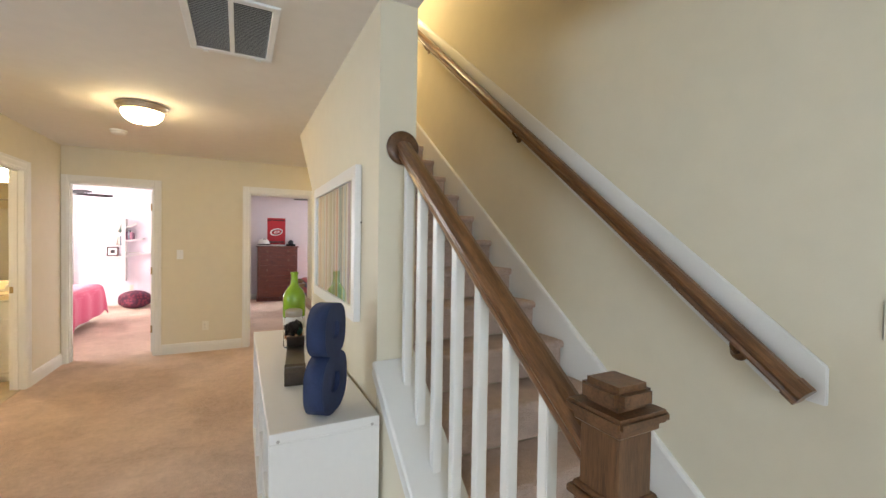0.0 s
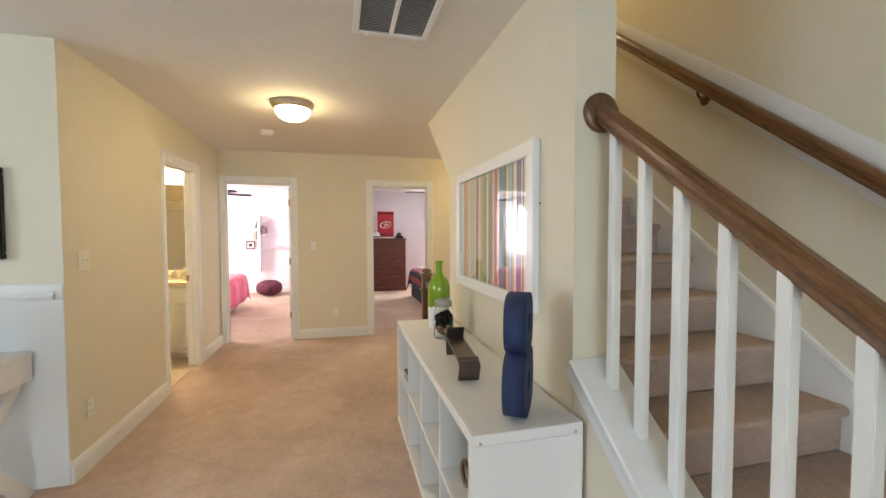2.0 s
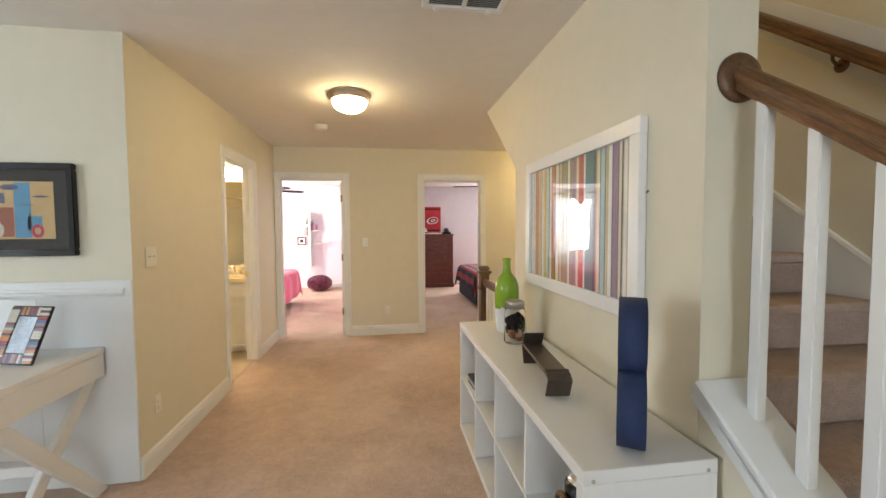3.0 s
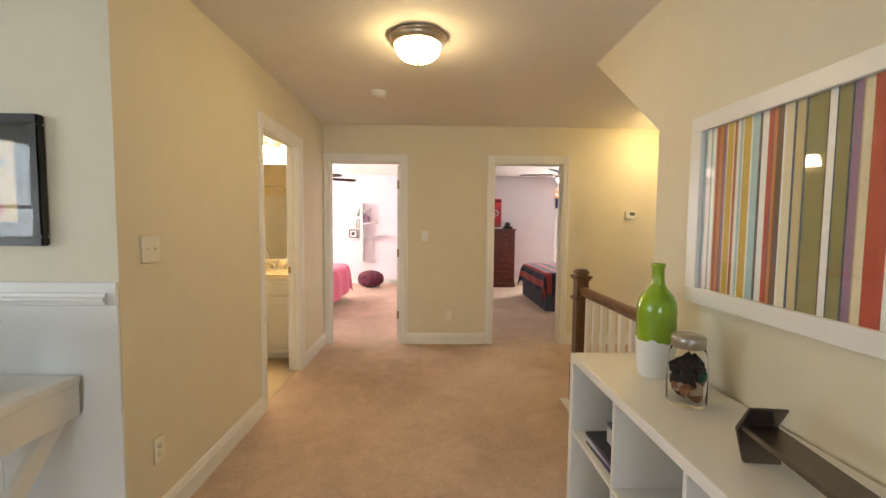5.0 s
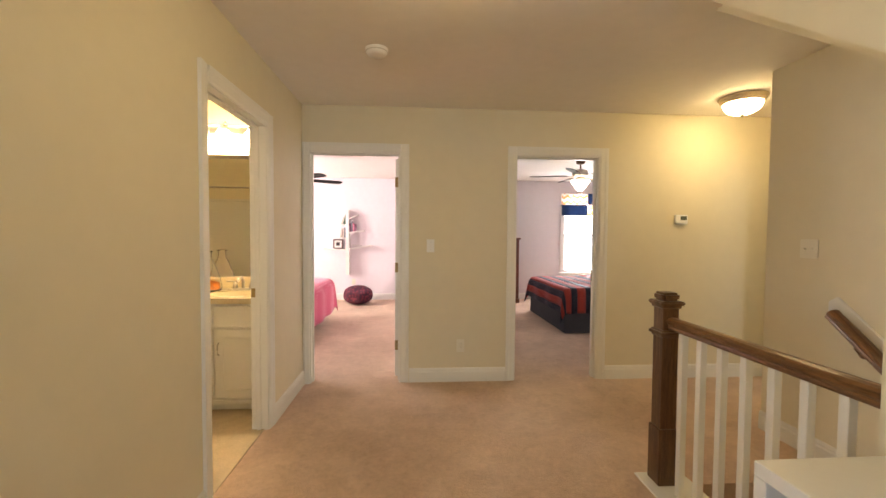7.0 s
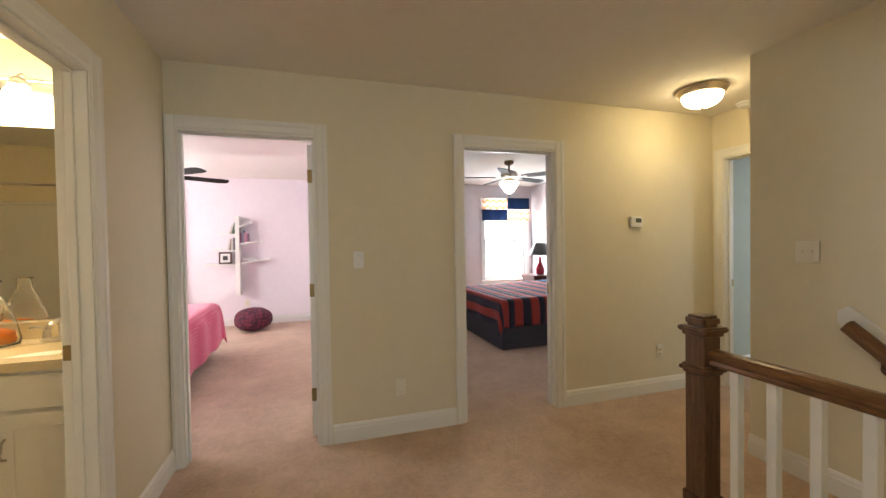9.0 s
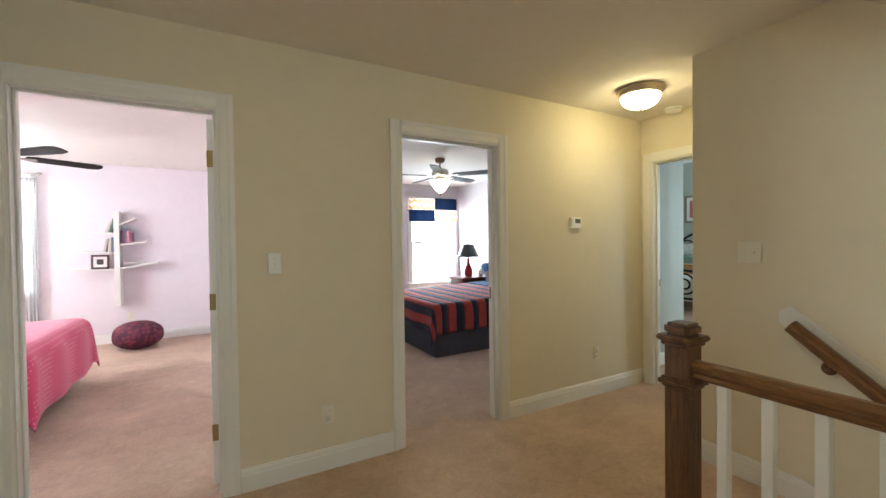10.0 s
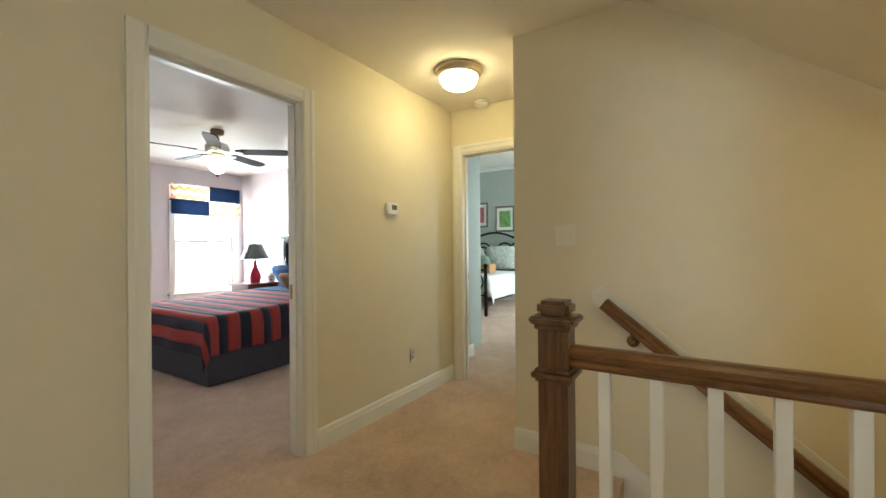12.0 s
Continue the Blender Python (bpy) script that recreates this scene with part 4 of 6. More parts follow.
part("lid", lathem([(0.058, 0.186), (0.05, 0.200), (0.02, 0.21), (0, 0.225)], 24), CHROME, lock)
lock.location = (SX0 + 0.13, 1.38, SZ / 2 + 0.0085)
cup = thing("small_figurine", "small grey patterned trinket box in the shelf", "ornament")
part("box", boxm(-0.04, 0.04, -0.05, 0.05, 0, 0.07, 0.006), MAG[1], cup)
part("lid", boxm(-0.042, 0.042, -0.052, 0.052, 0.0705, 0.088, 0.005), MAG[0], cup)
cup.location = (SX0 + 0.12, 2.62, z + 0.0005)

# ---------- striped picture ----------
pic = thing("striped_picture", "large picture of vertical coloured stripes in a white frame", "picture")
py0, py1, pz0, pz1, px = 1.505, 2.665, 1.05, 1.795, PX - 0.034
FW = 0.062
for b in ((py0, py1, pz0, pz0 + FW), (py0, py1, pz1 - FW, pz1), (py0, py0 + FW, pz0 + FW, pz1 - FW), (py1 - FW, py1, pz0 + FW, pz1 - FW)):
    part("frame_bar", boxm(px, PX - 0.002, b[0], b[1], b[2], b[3], 0.002), WHITE, pic)
part("backing", boxm(PX - 0.012, PX - 0.0025, py0 + 0.02, py1 - 0.02, pz0 + 0.02, pz1 - 0.02), WHITE, pic)
rnd = random.Random(11)
PAL = {"cream": (0.66, 0.58, 0.40), "olive": (0.22, 0.20, 0.07), "sand": (0.48, 0.38, 0.20), "red": (0.42, 0.045, 0.02), "orange": (0.50, 0.16, 0.025), "teal": (0.02, 0.155, 0.16), "navy": (0.02, 0.045, 0.10), "white": (0.75, 0.74, 0.70), "lilac": (0.25, 0.14, 0.24), "gold": (0.52, 0.34, 0.04), "sky": (0.33, 0.50, 0.52), "brown": (0.13, 0.06, 0.03)}
PM = {k: mat("stripe_" + k, v, 0.55, vary=0.12, scale=6) for k, v in PAL.items()}
seq = []
for c, w in (("orange", 1.3), ("white", 1.2), ("navy", 0.35), ("cream", 1.0), ("lilac", 2.0), ("white", 1.0), ("sand", 0.9), ("navy", 0.3), ("sky", 1.5), ("cream", 1.2), ("olive", 0.5), ("navy", 0.55), ("teal", 3.6),
             ("white", 0.6), ("red", 2.6), ("cream", 0.8), ("lilac", 1.1), ("olive", 1.8), ("white", 1.1), ("olive", 2.8), ("navy", 0.35), ("sand", 1.4), ("cream", 1.5), ("brown", 0.9), ("orange", 0.7), ("red", 0.9), ("white", 0.7), ("navy", 0.35), ("sky", 1.5),
             ("gold", 1.7), ("sky", 0.7), ("white", 0.4), ("red", 0.45), ("gold", 1.4), ("lilac", 0.7), ("orange", 1.0), ("red", 0.5), ("white", 0.6), ("sky", 0.4), ("white", 0.9), ("sky", 0.7)):
    seq += [(c, w), (rnd.choice(("white", "cream", "brown", "sand", "navy", "olive")), rnd.uniform(0.12, 0.4))]
y, tot = py0 + FW, sum(w for c, w in seq)
for c, w in seq:
    d = (py1 - py0 - 2 * FW) * w / tot
    part("stripe", prismm([(y - 0.0004, pz0 + FW), (y + d + 0.0004, pz0 + FW), (y + d + 0.0004, pz1 - FW), (y - 0.0004, pz1 - FW)], "x", PX - 0.0145 - rnd.uniform(0, 0.0006), PX - 0.0121), PM[c], pic)
    y += d
part("glazing", boxm(PX - 0.024, PX - 0.021, py0 + FW - 0.004, py1 - FW + 0.004, pz0 + FW - 0.004, pz1 - FW + 0.004), PANE, pic).visible_shadow = False
part("hanger", tube([(PX - 0.004, py0 - 0.002, 1.52), (PX - 0.004, py0 - 0.012, 1.525)], 0.003, 6), BLACK, pic)

# ---------- desk nook ----------
wains = thing("wainscot", "white painted panel wainscot with a chair rail", "wall panelling", kind="structure")
for k in range(7):
    x1 = LX - 0.001 - 0.46 * k
    part("panel", boxm(x1 - 0.458, x1, NY - 0.010, NY - 0.0005, 0.0, 1.036, 0.002), TRIM, wains)
part("top_board", boxm(-4.95, LX - 0.001, NY - 0.014, NY - 0.0005, 1.0365, 1.125, 0.003), TRIM, wains)
part("chair_rail", sweep(bmesh.new(), [(-4.95, NY - 0.014, 1.062), (LX - 0.035, NY - 0.014, 1.062)], [(0.0, -0.022), (0.010, -0.022), (0.014, -0.012), (0.022, -0.006), (0.022, 0.004), (0.012, 0.010), (0.010, 0.022), (0.0, 0.024)]), TRIM, wains)

art = thing("framed_art", "colourful abstract print in a wide black frame", "picture")
ax0, ax1, az0, az1 = -2.56, -1.935, 1.262, 1.745
for b in ((ax0, ax1, az0, az0 + 0.035), (ax0, ax1, az1 - 0.035, az1), (ax0, ax0 + 0.035, az0 + 0.035, az1 - 0.035), (ax1 - 0.035, ax1, az0 + 0.035, az1 - 0.035)):
    part("frame_bar", boxm(b[0], b[1], NY - 0.035, NY - 0.001, b[2], b[3], 0.005, 2), BLACK, art)
part("mat_board", boxm(ax0 + 0.03, ax1 - 0.03, NY - 0.012, NY - 0.002, az0 + 0.03, az1 - 0.03), mat("dark_mount", (0.028, 0.025, 0.024), 0.7, vary=0.1), art, "dark brown mount")
px0, px1, pzb, pzt = ax0 + 0.105, ax1 - 0.105, az0 + 0.09, az1 - 0.095
yb = NY - 0.0125
AC = {k: mat("print_" + k, v, 0.6, vary=0.15, scale=25) for k, v in {"peach": (0.62, 0.40, 0.17), "blue": (0.10, 0.30, 0.45), "rust": (0.35, 0.10, 0.05), "pink": (0.50, 0.05, 0.09), "orange": (0.62, 0.25, 0.08), "slate": (0.12, 0.13, 0.19), "cream": (0.66, 0.58, 0.42)}.items()}
part("print_sheet", boxm(px0, px1, yb - 0.001, yb, pzb, pzt), AC["peach"], art)
wd, hh = px1 - px0, pzt - pzb
for c, u0, u1, v0, v1 in (("blue", 0.56, 0.74, 0.02, 0.98), ("orange", 0.0, 0.40, 0.72, 0.98), ("slate", 0.28, 0.46, 0.62, 0.80), ("rust", 0.22, 0.55, 0.04, 0.55), ("cream", 0.02, 0.2, 0.1, 0.6), ("blue", 0.70, 0.86, 0.16, 0.40)):
    part("colour_patch", boxm(px0 + wd * u0, px0 + wd * u1, yb - 0.0022, yb - 0.0011, pzb + hh * v0, pzb + hh * v1), AC[c], art)
for c, u, v, ru, rv in (("slate", 0.52, 0.90, 0.10, 0.05), ("slate", 0.86, 0.74, 0.09, 0.018), ("slate", 0.70, 0.60, 0.08, 0.012), ("cream", 0.36, 0.16, 0.08, 0.14), ("pink", 0.81, 0.14, 0.07, 0.12)):
    part("painted_oval", prismm([(px0 + wd * (u + ru * math.cos(a)), pzb + hh * (v + rv * math.sin(a))) for a in (2 * math.pi * k / 22 for k in range(22))], "y", yb - 0.0034, yb - 0.0023), AC[c], art)
part("painted_oval", prismm([(px0 + wd * (0.81 + 0.035 * math.cos(a)), pzb + hh * (0.14 + 0.06 * math.sin(a))) for a in (2 * math.pi * k / 18 for k in range(18))], "y", yb - 0.0044, yb - 0.0035), AC["peach"], art)
part("glazing", boxm(ax0 + 0.034, ax1 - 0.034, NY - 0.024, NY - 0.021, az0 + 0.034, az1 - 0.034), PANE, art).visible_shadow = False

desk = thing("trestle_desk", "white painted desk with crossed legs at its end", "desk")
DX0, DX1, DYa, DYb, DZ = -3.30, -1.825, 1.89, 2.555, 0.772
part("top", boxm(DX0, DX1, DYa, DYb, DZ - 0.03, DZ, 0.005, 2), WHITE, desk)
for b in ((DX1 - 0.034, DX1 - 0.004, DYa + 0.006, DYb - 0.006), (DX0 + 0.004, DX0 + 0.034, DYa + 0.006, DYb - 0.006)):
    part("apron", boxm(*b, DZ - 0.155, DZ - 0.0305, 0.003), WHITE, desk)
for yq in (DYa + 0.012, DYb - 0.04):
    part("apron", boxm(DX0 + 0.0345, DX1 - 0.0345, yq, yq + 0.025, DZ - 0.155, DZ - 0.0305, 0.003), WHITE, desk)
for x in (DX1 - 0.036, DX0 + 0.036):
    for ya, yb2, o in ((DYa + 0.05, DYb - 0.055, -0.0155), (DYb - 0.055, DYa + 0.05, 0.0155)):
        leg = prismm([(ya - 0.045, 0.001), (ya + 0.045, 0.001), (yb2 + 0.045, DZ - 0.1555), (yb2 - 0.045, DZ - 0.1555)], "x", x + o - 0.015, x + o + 0.015, 0.003)
        part("crossed_leg", leg, WHITE, desk)
part("stretcher", boxm(DX0 + 0.0675, DX1 - 0.0675, (DYa + DYb) / 2 - 0.035, (DYa + DYb) / 2 + 0.03, 0.285, 0.335, 0.003), WHITE, desk)

photo = thing("photo_frame", "mosaic photo frame leaning on its strut on the desk", "photo frame")
MOS = [mat("mosaic_" + n, c, 0.3, vary=0.2, scale=40) for n, c in (("red", (0.22, 0.03, 0.02)), ("orange", (0.50, 0.17, 0.03)), ("blue", (0.06, 0.10, 0.22)), ("cream", (0.55, 0.47, 0.36)), ("brown", (0.06, 0.03, 0.02)), ("grey", (0.18, 0.17, 0.18)))]
part("board", boxm(-0.095, 0.095, 0.0, 0.010, 0, 0.235, 0.002), BLACK, photo)
rnd = random.Random(8)
for side in (-1, 1):
    for k in range(21):
        z = 0.006 + k * 0.0106
        part("tile", boxm(min(side * 0.092, side * 0.050), max(side * 0.092, side * 0.050), -0.004, 0.0, z, z + 0.0098), rnd.choice(MOS), photo)
for z0 in (0.006, 0.195):
    for k in range(9):
        x = -0.046 + k * 0.0104
        part("tile", boxm(x, x + 0.0096, -0.004, 0.0, z0, z0 + 0.034), rnd.choice(MOS), photo)
part("picture_glass", boxm(-0.044, 0.044, -0.002, 0.0, 0.045, 0.19), mat("photo_gloss", (0.34, 0.36, 0.38), 0.05, vary=0.5, scale=14), photo)
part("strut", sweep(bmesh.new(), [(0.0, 0.012, 0.13), (0.0, 0.075, 0.006)], [(-0.012, -0.003), (0.012, -0.003), (0.012, 0.003), (-0.012, 0.003)]), BLACK, photo)
photo.matrix_basis = pose(-2.06, 2.29, DZ + 0.002, -23, 0, -16) @ Matrix.Scale(1.18, 4)

# ---------- bathroom ----------
plate_z("floor_bath", 0.0, 0.006, -4.6, LX - 0.03, NY + 0.11, 5.48, TILE, "tan vinyl bathroom floor", "floor")
van = thing("vanity_cabinet", "white painted bathroom vanity with panelled doors", "cabinet")
VX0, VX1, VY = -3.05, LX - 0.115, 4.955
part("body", boxm(VX0, VX1, VY, 5.475, 0.10, 0.815, 0.002), TRIM, van)
part("toe_kick", boxm(VX0 + 0.005, VX1 - 0.005, VY + 0.06, 5.46, 0.006, 0.0995), TRIM, van)
part("base_moulding", boxm(VX0, VX1, VY - 0.012, VY - 0.0005, 0.075, 0.105, 0.004), TRIM, van)
for x0, x1 in ((-2.155, -1.815), (-2.51, -2.17), (-2.865, -2.525)):
    part("drawer_front", boxm(x0, x1, VY - 0.019, VY - 0.0005, 0.645, 0.795, 0.004), TRIM, van)
    dr = part("door", boxm(x0, x1, VY - 0.019, VY - 0.0005, 0.125, 0.625, 0.004), TRIM, van)
    for b in ((x0 + 0.055, x1 - 0.055, 0.565, 0.572), (x0 + 0.055, x1 - 0.055, 0.178, 0.185), (x0 + 0.055, x0 + 0.062, 0.185, 0.565), (x1 - 0.062, x1 - 0.055, 0.185, 0.565)):
        part("panel_bead", boxm(b[0], b[1], VY - 0.023, VY - 0.019, b[2], b[3], 0.001), TRIM, dr)
    part("handle", tube([(x0 + 0.03, VY - 0.02, 0.44), (x0 + 0.03, VY - 0.043, 0.45), (x0 + 0.03, VY - 0.047, 0.485), (x0 + 0.03, VY - 0.043, 0.52), (x0 + 0.03, VY - 0.02, 0.53)], 0.005, 8), NICKEL, dr, "curved nickel pull")
MARBLE = mat("cultured_marble", (0.72, 0.62, 0.42), 0.15, vary=0.06, scale=9)
top = thing("bathroom_counter", "cream cultured-marble vanity top with moulded basin", "countertop")
us, vs = [VX0 - 0.01, -2.31, -1.90, VX1 + 0.004], [VY - 0.03, 5.03, 5.32, 5.478]
part("slab", slab(us, vs, [(-2.31, -1.90, 5.03, 5.32)], lambda u, v, s_: (u, v, (0.8155, 0.855)[s_])), MARBLE, top)
part("basin", lathem([(0.207, 0.030), (0.195, 0.0), (0.16, -0.07), (0.05, -0.11), (0, -0.112)], 32, (-2.105, 5.175, 0.822), Matrix.Diagonal((1, 0.70, 1, 1))), MARBLE, top)
part("backsplash", boxm(VX0 - 0.01, VX1 + 0.004, 5.458, 5.4785, 0.8555, 0.95, 0.004), MARBLE, top)
tap = thing("basin_faucet", "brushed nickel two-handle faucet on the vanity", "faucet")
part("base", boxm(-2.215, -2.045, 5.345, 5.405, 0.8555, 0.872, 0.006, 2), NICKEL, tap)
part("spout", tube([(-2.13, 5.375, 0.87), (-2.13, 5.37, 0.935), (-2.13, 5.34, 0.965), (-2.13, 5.285, 0.955), (-2.13, 5.26, 0.935)], 0.013, 10), NICKEL, tap)
for x in (-2.195, -2.065):
    k = part("handle_stem", lathem([(0, 0), (0.02, 0), (0.017, 0.03), (0.012, 0.045), (0, 0.047)], 16, (x, 5.375, 0.872)), NICKEL, tap)
    part("lever", tube([(x, 5.375, 0.922), (x + (0.04 if x > -2.13 else -0.04), 5.37, 0.932), (x + (0.065 if x > -2.13 else -0.065), 5.365, 0.928)], 0.006, 8), NICKEL, k)
mir = thing("wall_mirror", "frameless mirror above the vanity", "mirror")
part("glass", boxm(-3.0, -1.83, 5.470, 5.4785, 0.955, 1.985, 0.002), MIRROR, mir)
bar = thing("vanity_light", "nickel vanity light with three lit glass shades", "wall light")
part("back_plate", boxm(-2.62, -1.92, 5.45, 5.479, 2.145, 2.215, 0.006, 2), NICKEL, bar)
part("crossbar", tube([(-2.60, 5.42, 2.215), (-1.94, 5.42, 2.215)], 0.008, 8), NICKEL, bar)
for x in (-2.50, -2.27, -2.04):
    part("arm", tube([(x, 5.45, 2.19), (x, 5.39, 2.235), (x, 5.365, 2.22), (x, 5.365, 2.19)], 0.008, 8), NICKEL, bar)
    part("fitter", lathem([(0, 0.03), (0.025, 0.03), (0.04, 0.0), (0.04, -0.012), (0, -0.012)], 20, (x, 5.365, 2.175)), NICKEL, bar)
    part("shade", lathem([(0.034, 0.0), (0.055, -0.03), (0.072, -0.085), (0.082, -0.135), (0.078, -0.135), (0.068, -0.085), (0.05, -0.03), (0.0, -0.005)], 28, (x, 5.365, 2.165)), BATH_GLASS, bar, "lit frosted bell shade")
cloche = thing("glass_demijohn", "clear flared glass bottle beside the basin", "bottle")
part("glass", lathem([(0, 0), (0.125, 0), (0.130, 0.02), (0.11, 0.10), (0.065, 0.19), (0.04, 0.225), (0.038, 0.27), (0.05, 0.275), (0.05, 0.282), (0.032, 0.28), (0.034, 0.225), (0.06, 0.185), (0.105, 0.10), (0.124, 0.02), (0.118, 0.006), (0, 0.006)], 36), GLASS, cloche)
part("contents", lathem([(0, 0.008), (0.11, 0.008), (0.105, 0.05), (0.07, 0.065), (0, 0.06)], 20), mat("orange_bath_salts", (0.75, 0.20, 0.01), 0.7, vary=0.3, scale=40), cloche)
cloche.location = (-2.40, 5.345, 0.8558)
cloche.scale = (0.82, 0.82, 1.15)
cloth = thing("face_cloth", "folded bright orange face cloth on the vanity", "towel")
ORANGE = mat("orange_terry", (0.80, 0.22, 0.015), 0.95, vary=0.15, scale=30, bump=0.6, bscale=300)
for k in range(3):
    part("fold", boxm(-0.10, 0.10, -0.07, 0.07, 0.018 * k, 0.018 * k + 0.017, 0.008, 3), ORANGE, cloth)
cloth.matrix_basis = pose(-2.60, 5.12, 0.8558, 0, 0, 20)
SURR = mat("shower_acrylic", (0.72, 0.68, 0.58), 0.2, vary=0.02, scale=2)
tub = thing("bathtub", "cream acrylic bathtub with surround walls", "bathtub")
part("apron", boxm(-4.59, -1.95, 3.40, 3.47, 0.006, 0.46, 0.01, 2), SURR, tub)
part("basin_floor", boxm(-4.58, -1.97, 2.72, 3.395, 0.05, 0.12, 0.01), SURR, tub)
part("surround", boxm(-4.59, -1.90, 2.695, 2.715, 0.46, 1.83, 0.004), SURR, tub)
part("surround_ledge", boxm(-4.59, -1.90, 2.716, 2.745, 1.80, 1.835, 0.006), SURR, tub)
rod = thing("shower_rod", "chrome shower curtain rod", "curtain rod")
part("tube", tube([(-4.6, 3.44, 1.93), (-1.80, 3.44, 1.93)], 0.012, 10), CHROME, rod)
for x in (-4.595, -1.815):
    part("flange", lathem([(0, 0), (0.03, 0), (0.03, 0.012), (0, 0.012)], 16, (x, 3.44, 1.93), pose(0, 0, 0, 0, 90)), CHROME, rod)


def chevron(name, a, b, fz, fx, axis="X", rough=0.8):
    """Zigzag stripes in two colours, woven into the cloth."""
    m = bpy.data.materials.new(name)
    m.use_nodes = True
    nt = m.node_tree
    p = nt.nodes["Principled BSDF"]
    p.inputs["Roughness"].default_value = rough
    co, sep = nt.nodes.new("ShaderNodeTexCoord"), nt.nodes.new("ShaderNodeSeparateXYZ")
    nt.links.new(co.outputs["Object"], sep.inputs[0])

    def op(kind, x, y):
        n = nt.nodes.new("ShaderNodeMath")
        n.operation = kind
        for i, v in enumerate((x, y)):
            if isinstance(v, (int, float)):
                n.inputs[i].default_value = v
            elif v is not None:
                nt.links.new(v, n.inputs[i])
        return n.outputs[0]
    zig = op("PINGPONG", op("MULTIPLY", sep.outputs[axis], fx), 0.5)
    st = op("GREATER_THAN", op("FRACT", op("ADD", op("MULTIPLY", sep.outputs["Z"], fz), zig), None), 0.5)
    mix = nt.nodes.new("ShaderNodeMix")
    mix.data_type = "RGBA"
    mix.inputs[6].default_value, mix.inputs[7].default_value = (*a, 1), (*b, 1)
    nt.links.new(st, mix.inputs[0])
    nt.links.new(mix.outputs[2], p.inputs["Base Color"])
    return m


def drape(x0, x1, z0, z1, depth, folds, y, n=60, thick=0.004):
    """A hanging cloth with soft folds, in the plane of x and z."""
    bm = bmesh.new()
    rows = []
    for j in range(9):
        v = j / 8
        row = []
        for i in range(n + 1):
            u = i / n
            row.append(bm.verts.new((x0 + (x1 - x0) * u, y + depth * math.sin(2 * math.pi * folds * u) * (0.5 + 0.5 * (1 - v)) + 0.3 * depth * math.sin(9 * u + 4 * v), z0 + (z1 - z0) * v)))
        rows.append(row)
    for a, b in zip(rows, rows[1:]):
        for i in range(n):
            f = bm.faces.new((a[i], a[i + 1], b[i + 1], b[i]))
            f.smooth = True
    bmesh.ops.solidify(bm, geom=bm.faces[:], thickness=thick)
    return bm


cur = thing("shower_curtain", "black white and blue chevron shower curtain", "curtain")
part("cloth", drape(-4.42, -3.80, 0.18, 1.90, 0.035, 5, 3.50), chevron("chevron_shower", (0.02, 0.04, 0.08), (0.62, 0.66, 0.68), 11, 7), cur)
for k in range(6):
    x = -4.38 + 0.11 * k
    part("ring", tube([(x, 3.455 + 0.024 * math.cos(a), 1.915 + 0.032 * math.sin(a)) for a in (2 * math.pi * q / 14 for q in range(14))], 0.003, 6, closed=True, up=(1, 0, 0)), CHROME, cur)

# ---------- ceiling fans ----------
BLADE_D = wood("fan_blade_dark", (0.006, 0.004, 0.0035), (0.020, 0.013, 0.010), (1, 8, 8), 0.65, 6, 0.2)


